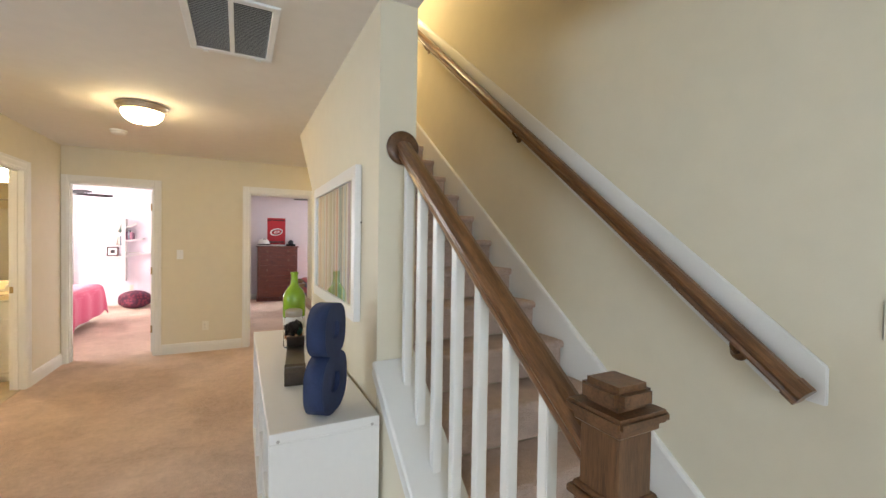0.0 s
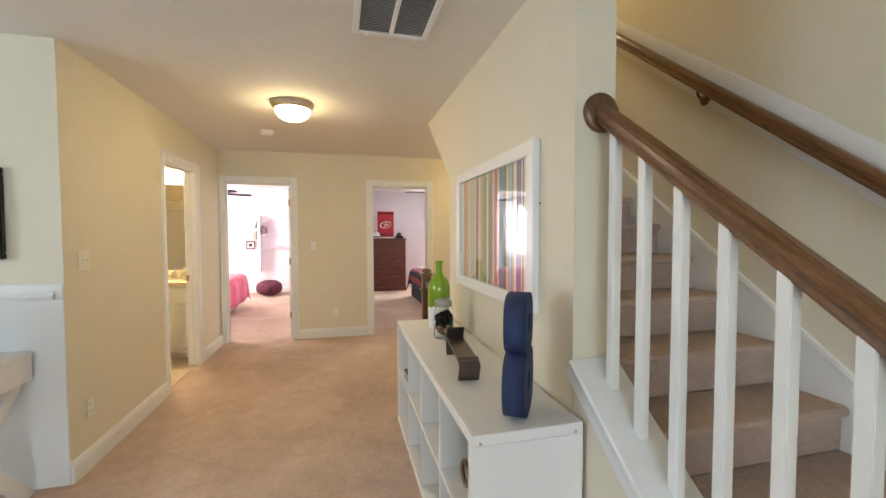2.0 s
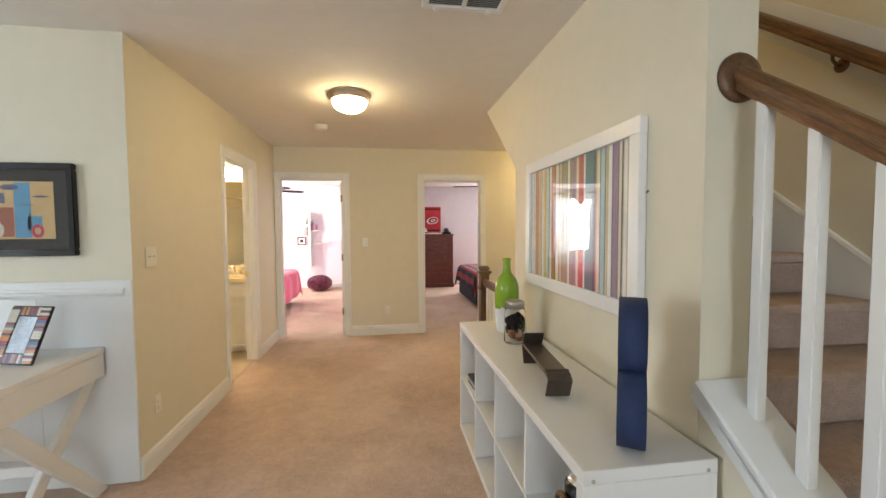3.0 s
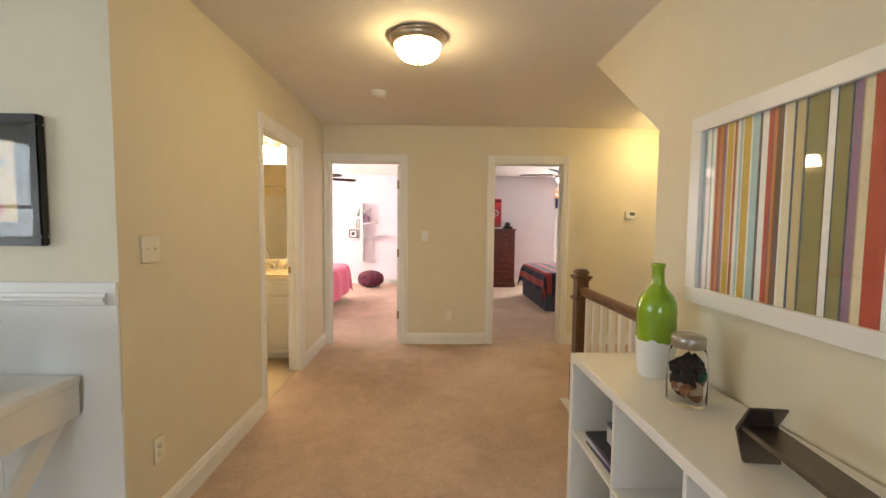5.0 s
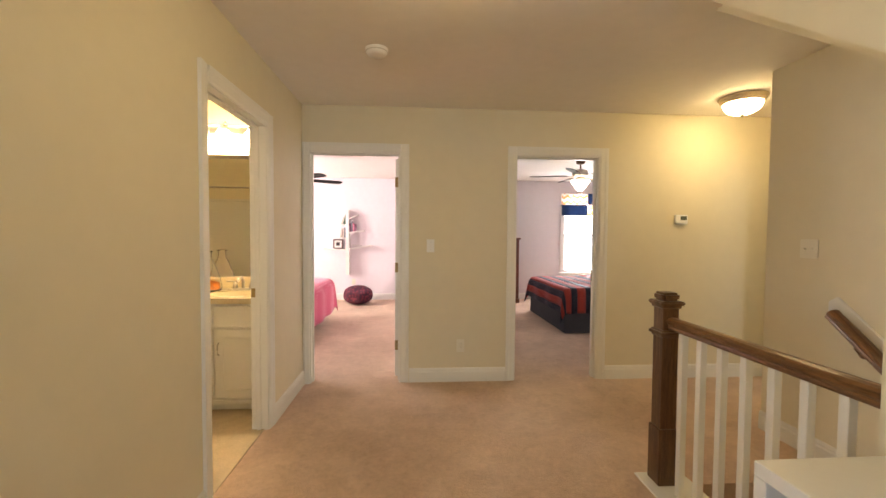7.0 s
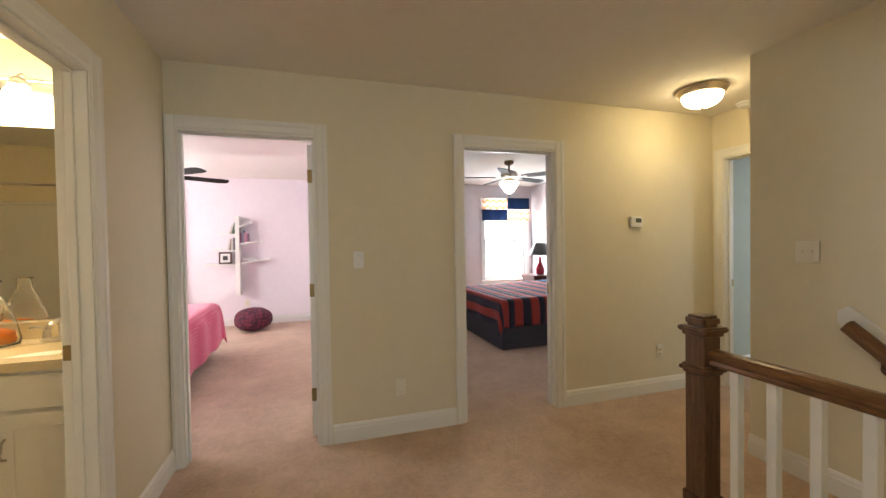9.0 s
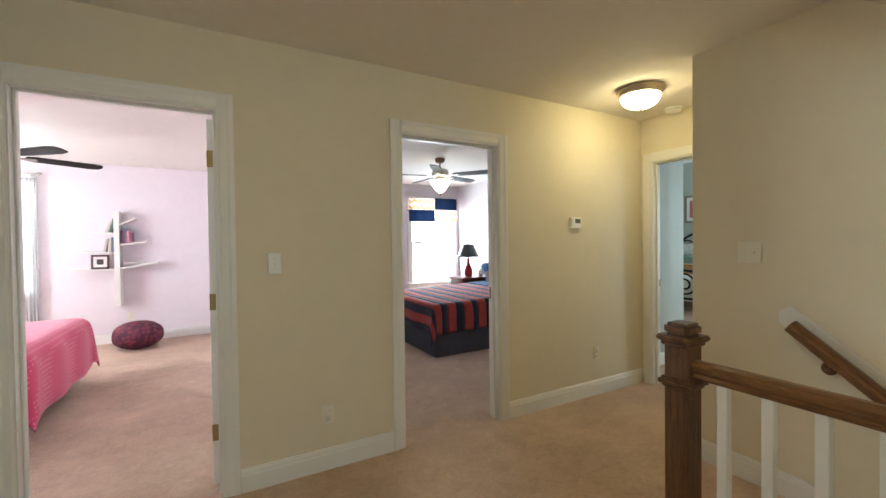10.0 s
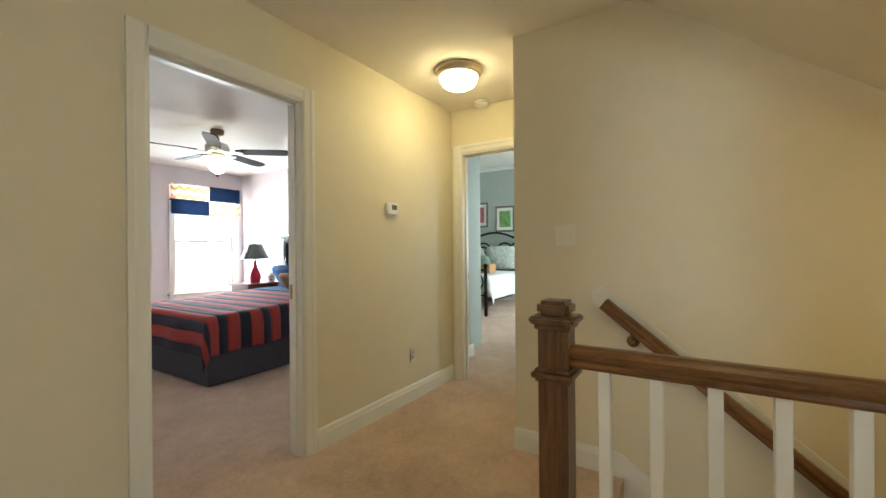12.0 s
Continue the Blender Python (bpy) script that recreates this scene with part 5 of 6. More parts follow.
def ceiling_fan(m, label, housing, blade_mat, turn, lit=FAN_GLASS, drop=0.0):
    d = thing("ceiling_fan", label, "ceiling fan")
    part("canopy", lathem([(0, 0), (0.062, 0), (0.066, -0.015), (0.060, -0.045), (0.035, -0.06), (0, -0.06)], 28), BRONZE if housing is NICKEL else housing, d)
    part("downrod", lathem([(0, -0.05), (0.012, -0.05), (0.012, -0.15 - drop), (0, -0.15 - drop)], 14), BRONZE, d)
    o = -0.13 - drop
    part("motor", lathem([(0, o), (0.05, o), (0.10, o - 0.02), (0.115, o - 0.05), (0.115, o - 0.085), (0.09, o - 0.115), (0.05, o - 0.125), (0, o - 0.125)], 32), housing, d)
    for k in range(5):
        a = math.radians(turn + 72 * k)
        rot = Matrix.Rotation(a, 4, "Z")
        bm = bmesh.new()
        prism(bm, [(0.19, -0.045), (0.26, -0.060), (0.65, -0.070), (0.725, -0.052), (0.74, 0.0), (0.725, 0.052), (0.65, 0.070), (0.26, 0.060), (0.19, 0.045)], "z", -0.004, 0.004)
        bmesh.ops.transform(bm, matrix=rot @ Matrix.Translation((0, 0, o - 0.095)) @ Matrix.Rotation(radians(-11), 4, "X"), verts=bm.verts[:])
        bl = part("blade", bm, blade_mat[k % len(blade_mat)], d)
        bm = bmesh.new()
        prism(bm, [(0.09, -0.016), (0.15, -0.012), (0.24, -0.034), (0.27, 0.0), (0.24, 0.034), (0.15, 0.012), (0.09, 0.016)], "z", -0.012, -0.005)
        bmesh.ops.transform(bm, matrix=rot @ Matrix.Translation((0, 0, o - 0.095)) @ Matrix.Rotation(radians(-11), 4, "X"), verts=bm.verts[:])
        part("blade_iron", bm, NICKEL, bl)
    part("light_kit", lathem([(0.05, o - 0.12), (0.075, o - 0.135), (0.085, o - 0.16), (0.10, o - 0.17), (0.0, o - 0.17)], 28), NICKEL, d)
    part("bowl", lathem([(0.135, o - 0.165), (0.138, o - 0.178), (0.115, o - 0.215), (0.085, o - 0.262), (0.055, o - 0.300), (0.02, o - 0.324), (0, o - 0.326)], 32), lit, d, "lit white glass bowl")
    part("finial", lathem([(0, o - 0.324), (0.014, o - 0.327), (0.018, o - 0.338), (0.008, o - 0.352), (0, o - 0.362)], 14), BRONZE, d)
    d.matrix_basis = m
    return d


ceiling_fan(pose(1.74, 7.84, H), "five-blade ceiling fan with lit bowl and dark blades", NICKEL, [BLADE_D], 20.5, FAN_GLASS, 0.0)
ceiling_fan(pose(-2.48, 7.90, H), "five-blade ceiling fan with dark blades in the pink bedroom", NICKEL, [BLADE_D], 31, mat("fan_bowl_unlit", (0.85, 0.84, 0.80), 0.3, vary=0.0), 0.105)

# ---------- pink bedroom ----------
tree = thing("tree_shelf", "white wall shelf shaped like a tree with slanted boards", "shelf")
tx, ty0, ty1 = -2.045, BACK - 0.20, BACK - 0.001
part("trunk", boxm(tx - 0.03, tx + 0.03, ty0, ty1, 0.52, 1.80, 0.003), WHITE, tree)
for side, z, length, tilt in ((1, 1.62, 0.17, 26), (1, 1.345, 0.29, 9), (1, 1.03, 0.42, 9), (-1, 1.50, 0.24, 4), (-1, 1.235, 0.34, 4), (-1, 1.01, 0.46, 2)):
    bm = bmesh.new()
    dz = length * math.tan(radians(tilt))
    xa, xb = tx + side * 0.031, tx + side * (0.03 + length)
    prism(bm, [(xa, z - 0.012), (xb, z + dz - 0.012), (xb, z + dz + 0.012), (xa, z + 0.012)], "y", ty0 + 0.005, ty1, 0.002)
    part("shelf_board", bm, WHITE, tree)
fr = thing("photo_frame", "small dark-framed photo on the tree shelf", "photo frame")
part("frame", boxm(-0.095, 0.095, 0, 0.02, 0, 0.19, 0.004), mat("frame_brown", (0.10, 0.05, 0.045), 0.4, vary=0.2), fr)
part("mount", boxm(-0.07, 0.07, -0.003, 0.0, 0.025, 0.165), WHITE, fr)
part("photo", boxm(-0.035, 0.035, -0.0055, -0.003, 0.06, 0.13), mat("photo_grey", (0.06, 0.05, 0.05), 0.4, vary=0.5, scale=40), fr)
fr.matrix_basis = pose(-2.235, ty0 + 0.06, 1.03, -7, 0, 4)
BOOKC = [mat("book_" + n, c, 0.6, vary=0.15, scale=20) for n, c in (("sage", (0.13, 0.20, 0.14)), ("plum", (0.20, 0.09, 0.14)), ("cream", (0.62, 0.56, 0.50)), ("slate", (0.16, 0.18, 0.22)), ("rose", (0.45, 0.18, 0.24)))]


def book(x, y, z, t, h, w, c, lean=0.0):
    b = thing("book", "upright hardback book on the tree shelf", "book", "books on the tree shelf")
    part("pages", boxm(0.0015, t - 0.0015, 0.004, w - 0.003, 0.003, h - 0.003), MAG[3], b)
    for xx in ((0, 0.0014), (t - 0.0014, t)):
        part("cover", boxm(xx[0], xx[1], 0, w, 0, h), BOOKC[c], b)
    part("spine", boxm(0.0015, t - 0.0015, 0, 0.0035, 0, h), BOOKC[c], b)
    b.matrix_basis = pose(x, y, z, 0, lean, 0)


for k, (x, z, t, h, c, ln) in enumerate(((tx - 0.085, 1.516, 0.03, 0.19, 0, 12), (tx - 0.125, 1.518, 0.025, 0.15, 2, 20), (tx - 0.065, 1.252, 0.028, 0.20, 3, 0), (tx - 0.10, 1.254, 0.03, 0.17, 2, 4), (tx - 0.15, 1.258, 0.026, 0.18, 2, 10),
                                         (tx + 0.036, 1.368, 0.03, 0.17, 1, 0), (tx + 0.068, 1.374, 0.028, 0.20, 3, 0), (tx + 0.10, 1.379, 0.03, 0.15, 4, 0), (tx + 0.133, 1.385, 0.026, 0.13, 1, 0))):
    book(x, ty0 + 0.03, z, t, h, 0.13, c, ln)
paper = thing("paper_stack", "loose papers on the lowest tree shelf board", "papers")
part("sheet", boxm(tx + 0.06, tx + 0.26, ty0 + 0.03, ty0 + 0.16, 1.092, 1.10, 0.001), WHITE, paper)
part("sheet", boxm(tx + 0.08, tx + 0.24, ty0 + 0.035, ty0 + 0.15, 1.1005, 1.108, 0.001), MAG[3], paper)

pouf = thing("floor_pouf", "plump plum patterned floor pouf on the carpet", "pouf")
PLUM = bpy.data.materials.new("plum_brocade")
PLUM.use_nodes = True
_nt = PLUM.node_tree
_b = _nt.nodes["Principled BSDF"]
_b.inputs["Roughness"].default_value = 0.75
_v, _r, _c = _nt.nodes.new("ShaderNodeTexVoronoi"), _nt.nodes.new("ShaderNodeValToRGB"), _nt.nodes.new("ShaderNodeTexCoord")
_v.inputs["Scale"].default_value = 16
_r.color_ramp.elements[0].color, _r.color_ramp.elements[1].color = (0.24, 0.03, 0.05, 1), (0.05, 0.006, 0.024, 1)
_r.color_ramp.elements[1].position = 0.62
_nt.links.new(_c.outputs["Object"], _v.inputs["Vector"])
_nt.links.new(_v.outputs["Distance"], _r.inputs[0])
_nt.links.new(_r.outputs[0], _b.inputs["Base Color"])
bm = bmesh.new()
bmesh.ops.create_uvsphere(bm, u_segments=40, v_segments=22, radius=1)
for v in bm.verts:
    a = math.atan2(v.co.y, v.co.x)
    k = 1 + 0.025 * math.sin(9 * a) * (1 - abs(v.co.z)) + 0.03 * noise.noise(v.co * 2.5)
    v.co = Vector((v.co.x * 0.305 * k, v.co.y * 0.305 * k, math.copysign(abs(v.co.z) ** 0.75, v.co.z) * 0.205 * k + 0.205))
for f in bm.faces:
    f.smooth = True
part("cushion", bm, PLUM, pouf)
part("seam", tube([(0.308 * math.cos(a), 0.308 * math.sin(a), 0.21 + 0.008 * math.sin(5 * a)) for a in (2 * math.pi * k / 40 for k in range(40))], 0.006, 6, closed=True), PLUM, pouf)
part("button", lathem([(0, 0.417), (0.022, 0.415), (0.026, 0.407), (0.02, 0.395)], 14), PLUM, pouf)
pouf.matrix_basis = pose(-1.79, 9.64, 0.0, 0, 0, 30) @ Matrix.Diagonal((0.88, 0.88, 0.86, 1))


def cloth_sheet(x0, x1, y0, y1, top, drop_foot, drop_side, foot_dir, sx, r=0.05, n=52, mtop=40, rise=0.0, seed=1, s_range=None, rounded=False):
    """A bed cover as a laid cloth: flat on top, hanging at the foot and the two sides, with a bunched corner. s runs from the foot's hem."""
    L, W = abs(x1 - x0), y1 - y0
    bm = bmesh.new()

    def place(s, t):
        du, dv = max(0.0, drop_foot - s), max(0.0, (drop_side - t) if t < drop_side else (t - drop_side - W))
        along = max(0.0, s - drop_foot)
        across = min(max(t - drop_side, 0.0), W)
        low = (du ** 5 + dv ** 5) ** 0.2 if rounded else math.hypot(du, dv)
        out = r * (1 - math.exp(-low / 0.06))
        ang = math.atan2(dv, du) if low > 0 else 0
        flare = 1.0 + (0.5 if rounded else 2.2) * min(du, dv) / 0.4
        wob = 0.012 * math.sin(11 * (along + across) + 3 * seed) * min(1, low / 0.15)
        x = along - (out * flare + wob) * math.cos(ang)
        sgn = -1 if t < drop_side else 1
        y = across + sgn * (out * flare + wob) * math.sin(ang)
        z = top - max(0, low - 0.35 * out) * (0.94 if du and dv else 1) + 0.008 * noise.noise(Vector((along * 2.2, across * 2.2, seed)))
        z = max(z + rise * along, 0.015)
        return (x0 + foot_dir * x, y0 + y, z)
    s0, s1 = s_range
    ns = max(2, int(round((s1 - s0) / 0.035)))
    nt_ = int((W + 2 * drop_side) / 0.04)
    g = [[bm.verts.new(place(s0 + (s1 - s0) * i / ns, (W + 2 * drop_side) * j / nt_)) for j in range(nt_ + 1)] for i in range(ns + 1)]
    for i in range(ns):
        for j in range(nt_):
            f = bm.faces.new((g[i][j], g[i + 1][j], g[i + 1][j + 1], g[i][j + 1]))
            f.smooth = True
    bmesh.ops.recalc_face_normals(bm, faces=bm.faces[:])
    bmesh.ops.solidify(bm, geom=bm.faces[:], thickness=0.012)
    return bm


ROSE = bpy.data.materials.new("rose_dotted_cotton")
ROSE.use_nodes = True
_nt = ROSE.node_tree
_b = _nt.nodes["Principled BSDF"]
_b.inputs["Roughness"].default_value = 0.9
_b.inputs["Sheen Weight"].default_value = 0.3
_v, _r, _c = _nt.nodes.new("ShaderNodeTexVoronoi"), _nt.nodes.new("ShaderNodeValToRGB"), _nt.nodes.new("ShaderNodeTexCoord")
_v.inputs["Scale"].default_value, _v.inputs["Randomness"].default_value = 30, 0.15
_r.color_ramp.interpolation = "CONSTANT"
_r.color_ramp.elements[0].color, _r.color_ramp.elements[1].color = (0.70, 0.20, 0.29, 1), (0.58, 0.055, 0.15, 1)
_r.color_ramp.elements[1].position = 0.28
_nt.links.new(_c.outputs["Object"], _v.inputs["Vector"])
_nt.links.new(_v.outputs["Distance"], _r.inputs[0])
_nt.links.new(_r.outputs[0], _b.inputs["Base Color"])
pb = thing("bed", "bed with a rose-pink dotted comforter in the pink bedroom", "bed")
part("mattress", boxm(-4.20, -2.14, 6.92, 8.26, 0.30, 0.63, 0.04, 3), WHITE, pb)
part("box_spring", boxm(-4.18, -2.15, 6.94, 8.24, 0.12, 0.298, 0.01), WHITE, pb)
for x in (-4.1, -2.25):
    for y in (7.02, 8.16):
        part("leg", boxm(x - 0.03, x + 0.03, y - 0.03, y + 0.03, 0.001, 0.119, 0.003), BLACK, pb)
part("comforter", cloth_sheet(-2.08, -4.0, 6.89, 8.27, 0.64, 0.53, 0.53, -1, 1, r=0.13, s_range=(0.0, 2.2), seed=3, rounded=True), ROSE, pb, "rose-pink dotted comforter")
part("bed_skirt", boxm(-2.145, -2.132, 6.94, 8.24, 0.02, 0.30, 0.002), WHITE, pb)
part("headboard", boxm(-4.28, -4.205, 6.85, 8.33, 0.02, 1.15, 0.02, 2), WHITE, pb)
SHEER = mat("sheer_white", (0.88, 0.87, 0.87), 0.9, vary=0.03, scale=6)
SHEER.node_tree.nodes["Principled BSDF"].inputs["Transmission Weight"].default_value = 0.6
curt = thing("window_curtain", "sheer white curtain panel beside the bright window", "curtain")
part("cloth", drape(-3.30, -2.86, 0.05, 2.2, 0.03, 6, BACK - 0.09), SHEER, curt)
crod = thing("curtain_rod", "thin white curtain rod over the window", "curtain rod")
part("rod", tube([(-4.2, BACK - 0.09, 2.255), (-2.84, BACK - 0.09, 2.255)], 0.010, 10), WHITE, crod)
part("finial", lathem([(0, -0.03), (0.02, -0.02), (0.024, 0), (0.02, 0.02), (0, 0.03)], 14, (-2.82, BACK - 0.09, 2.255), pose(0, 0, 0, 0, 90)), NICKEL, crod)
for x in (-4.05, -2.90):
    part("bracket", boxm(x - 0.008, x + 0.008, BACK - 0.09, BACK - 0.001, 2.235, 2.247, 0.002), NICKEL, crod)

# ---------- blue bedroom ----------
MAHO = wood("mahogany", (0.055, 0.013, 0.008), (0.17, 0.040, 0.022), (1.2, 9, 9), 0.3, 5)
dres = thing("chest_of_drawers", "tall mahogany chest of five drawers", "dresser")
dx0, dx1, dy0 = 0.445, 1.30, 9.66
part("carcass", boxm(dx0, dx1, dy0, BACK - 0.02, 0.09, 1.235, 0.004), MAHO, dres)
part("top", boxm(dx0 - 0.025, dx1 + 0.025, dy0 - 0.03, BACK - 0.015, 1.2355, 1.268, 0.008, 2), MAHO, dres)
part("plinth", boxm(dx0 - 0.015, dx1 + 0.015, dy0 - 0.018, BACK - 0.02, 0.001, 0.0895, 0.006), MAHO, dres)
zz = 0.105
for h in (0.245, 0.235, 0.225, 0.205, 0.175):
    dw = part("drawer", boxm(dx0 + 0.035, dx1 - 0.035, dy0 - 0.018, dy0 - 0.0005, zz, zz + h, 0.006, 2), MAHO, dres)
    for x in (dx0 + 0.2, dx1 - 0.2):
        part("knob", lathem([(0, 0), (0.009, 0), (0.008, 0.012), (0.017, 0.02), (0.014, 0.03), (0, 0.033)], 14, (x, dy0 - 0.018, zz + h / 2), pose(0, 0, 0, 90)), BRONZE, dw)
    zz += h + 0.011
post = thing("team_poster", "red poster with a white and black swirl emblem", "poster")
RED = mat("poster_red", (0.42, 0.012, 0.022), 0.6, vary=0.1, scale=10)
part("sheet", boxm(0.67, 1.075, BACK - 0.008, BACK - 0.002, 1.30, 1.935, 0.001), RED, post)


def oval(cx, cz, rx, rz, tilt, n=30):
    out = []
    for k in range(n):
        a = 2 * math.pi * k / n
        x, z = rx * math.cos(a), rz * math.sin(a)
        c, s_ = math.cos(tilt), math.sin(tilt)
        out.append((cx + x * c - z * s_, cz + x * s_ + z * c))
    return out


for k, (c, rx, rz, ox) in enumerate(((WHITE, 0.145, 0.085, 0), (BLACK, 0.118, 0.064, 0.008), (RED, 0.102, 0.05, 0.008), (WHITE, 0.062, 0.030, 0.012), (RED, 0.038, 0.016, 0.012))):
    part("emblem", prismm(oval(0.872 + ox, 1.60, rx, rz, 0.22), "y", BACK - 0.0095 - 0.0012 * k, BACK - 0.0083 - 0.0012 * k), c, post)
part("band", boxm(0.67, 1.075, BACK - 0.0092, BACK - 0.0081, 1.87, 1.895), BLACK, post)
part("band", boxm(0.70, 1.045, BACK - 0.0092, BACK - 0.0081, 1.345, 1.375), BLACK, post)
helm = thing("sports_helmet", "white sports helmet on the chest of drawers", "helmet")
bm = lathem([(0.118, 0.0), (0.125, 0.05), (0.115, 0.10), (0.085, 0.145), (0.04, 0.165), (0, 0.168)], 28, m=Matrix.Diagonal((1, 1.15, 1, 1)))
part("shell", bm, WHITE, helm)
part("visor", tube([(0.13 * math.cos(a), -0.14 * math.sin(a), 0.035) for a in (math.pi * k / 14 for k in range(15))], 0.012, 8), BLACK, helm)
part("vent", boxm(-0.03, 0.03, -0.10, -0.04, 0.150, 0.163, 0.003), BLACK, helm)
helm.location = (0.585, 9.87, 1.2685)
ball = thing("trophy_ball", "dark signed ball on a small stand", "ball")
part("ball", lathem([(0, 0.015), (0.03, 0.02), (0.055, 0.045), (0.065, 0.08), (0.055, 0.115), (0.03, 0.14), (0, 0.145)], 24), MAG[0], ball)
part("stand", lathem([(0, 0), (0.05, 0), (0.05, 0.008), (0.03, 0.022), (0, 0.022)], 20), BLACK, ball)
ball.location = (1.17, 9.86, 1.2685)
pap = thing("paper_stack", "small stack of papers on the chest of drawers", "papers")
part("sheet", boxm(0.79, 1.01, 9.80, 9.95, 1.2685, 1.285, 0.002), WHITE, pap)
part("sheet", boxm(0.77, 0.99, 9.79, 9.94, 1.2855, 1.297, 0.002), WHITE, pap)
wal = thing("leather_box", "low dark box on the chest of drawers", "box")
part("body", boxm(1.06, 1.26, 9.74, 9.82, 1.2685, 1.305, 0.004), BLACK, wal)
part("lid", boxm(1.058, 1.262, 9.738, 9.822, 1.3055, 1.318, 0.004), BLACK, wal)

NAVYC = mat("navy_wool", (0.012, 0.014, 0.028), 0.9, vary=0.25, scale=40, bump=0.4, bscale=250)
REDC = mat("brick_red_wool", (0.31, 0.035, 0.022), 0.9, vary=0.2, scale=40, bump=0.4, bscale=250)
for wool in (NAVYC, REDC):
    wool.node_tree.nodes["Principled BSDF"].inputs["Sheen Weight"].default_value = 0.12
    wool.node_tree.nodes["Principled BSDF"].inputs["Sheen Tint"].default_value = (0.75, 0.70, 1.0, 1)
SKIRT = mat("charcoal_cotton", (0.055, 0.055, 0.068), 0.9, vary=0.12, scale=20, bump=0.2, bscale=200)
bx0, bx1, by0, by1 = 1.30, 3.24, 7.20, 8.78
bed = thing("bed", "bed with a red and navy striped wool blanket", "bed")
part("mattress", boxm(bx0 + 0.03, bx1, by0 + 0.02, by1 - 0.02, 0.32, 0.585, 0.05, 3), WHITE, bed)
part("box_spring", boxm(bx0 + 0.04, bx1, by0 + 0.03, by1 - 0.03, 0.10, 0.318, 0.01), SKIRT, bed)
for a, b, c, e in ((bx0 - 0.012, bx0 + 0.0, by0 - 0.012, by1 + 0.012), (bx0 + 0.0005, bx1, by0 - 0.012, by0), (bx0 + 0.0005, bx1, by1, by1 + 0.012)):
    part("bed_skirt", boxm(a, b, c, e, 0.012, 0.45, 0.003), SKIRT, bed, "charcoal cotton bed skirt")
total, k, s = 0.35 + (bx1 - 0.55 - bx0), 0, 0.0
widths = (0.085, 0.115, 0.105, 0.115)
while s < total:
    w = min(widths[k % 4], total - s)
    part("stripe", cloth_sheet(bx0, bx1, by0, by1, 0.61, 0.35, 0.35, 1, 1, r=0.045, rise=0.035, s_range=(s, s + w), seed=5), (NAVYC, REDC)[k % 2], bed, "wool stripe of the blanket")
    s += w
    k += 1
part("sheet_fold", boxm(bx1 - 0.56, bx1 - 0.02, by0 + 0.02, by1 - 0.02, 0.60, 0.67, 0.02, 2), mat("blue_cotton", (0.03, 0.09, 0.2), 0.9, vary=0.1, scale=20), bed)
hb = part("headboard", boxm(3.30, 3.36, by0 - 0.05, by1 + 0.09, 0.02, 1.30, 0.005), BLACK, bed, "black painted headboard with a moulded crown")
part("crown", boxm(3.26, 3.39, by0 - 0.09, by1 + 0.14, 1.352, 1.395, 0.012, 2), BLACK, hb)
part("crown_cove", boxm(3.28, 3.375, by0 - 0.07, by1 + 0.12, 1.3005, 1.3515, 0.012, 2), BLACK, hb)
for y in (by0 - 0.03, by1 + 0.08):
    part("bed_post", boxm(3.285, 3.37, y - 0.04, y + 0.04, 0.001, 1.2995, 0.008), BLACK, bed)


def pillow(m, w, d, h, material, label, name="pillow"):
    t = thing(name, label, "pillow")
    bm = bmesh.new()
    bmesh.ops.create_uvsphere(bm, u_segments=28, v_segments=14, radius=1)
    for v in bm.verts:
        x, y, z = v.co
        q = max(abs(x), abs(y), 1e-4)
        rr = math.hypot(x, y)
        f = rr / q if q > 1e-3 else 1
        f = 1 + (f - 1) * 0.75
        v.co = Vector((x * f * w / 2, y * f * d / 2, math.copysign(abs(z) ** 0.8, z) * h / 2 * (1 + 0.12 * noise.noise(Vector((x, y, 2)) * 2))))
    for f in bm.faces:
        f.smooth = True
    part("cushion", bm, material, t)
    part("piping", tube([(w / 2 * 1.0 * math.copysign(abs(math.cos(a)) ** 0.6, math.cos(a)), d / 2 * math.copysign(abs(math.sin(a)) ** 0.6, math.sin(a)), 0) for a in (2 * math.pi * (k + 0.5) / 44 for k in range(44))], 0.005, 6, closed=True), material, t)
    t.matrix_basis = m
    return t


BLUEC = mat("royal_blue_cotton", (0.02, 0.09, 0.26), 0.85, vary=0.12, scale=15, bump=0.2, bscale=200)
pillow(pose(3.04, 8.44, 0.80, 0, 56, 0), 0.42, 0.50, 0.15, BLUEC, "royal blue cushion against the headboard")
pillow(pose(3.04, 7.72, 0.80, 0, 56, 0), 0.42, 0.50, 0.15, BLUEC, "royal blue cushion against the headboard")
pillow(pose(2.86, 8.10, 0.765, 0, 50, 8), 0.30, 0.40, 0.12, mat("tan_plaid", (0.30, 0.21, 0.13), 0.9, vary=0.4, scale=25), "small tan cushion on the bed")

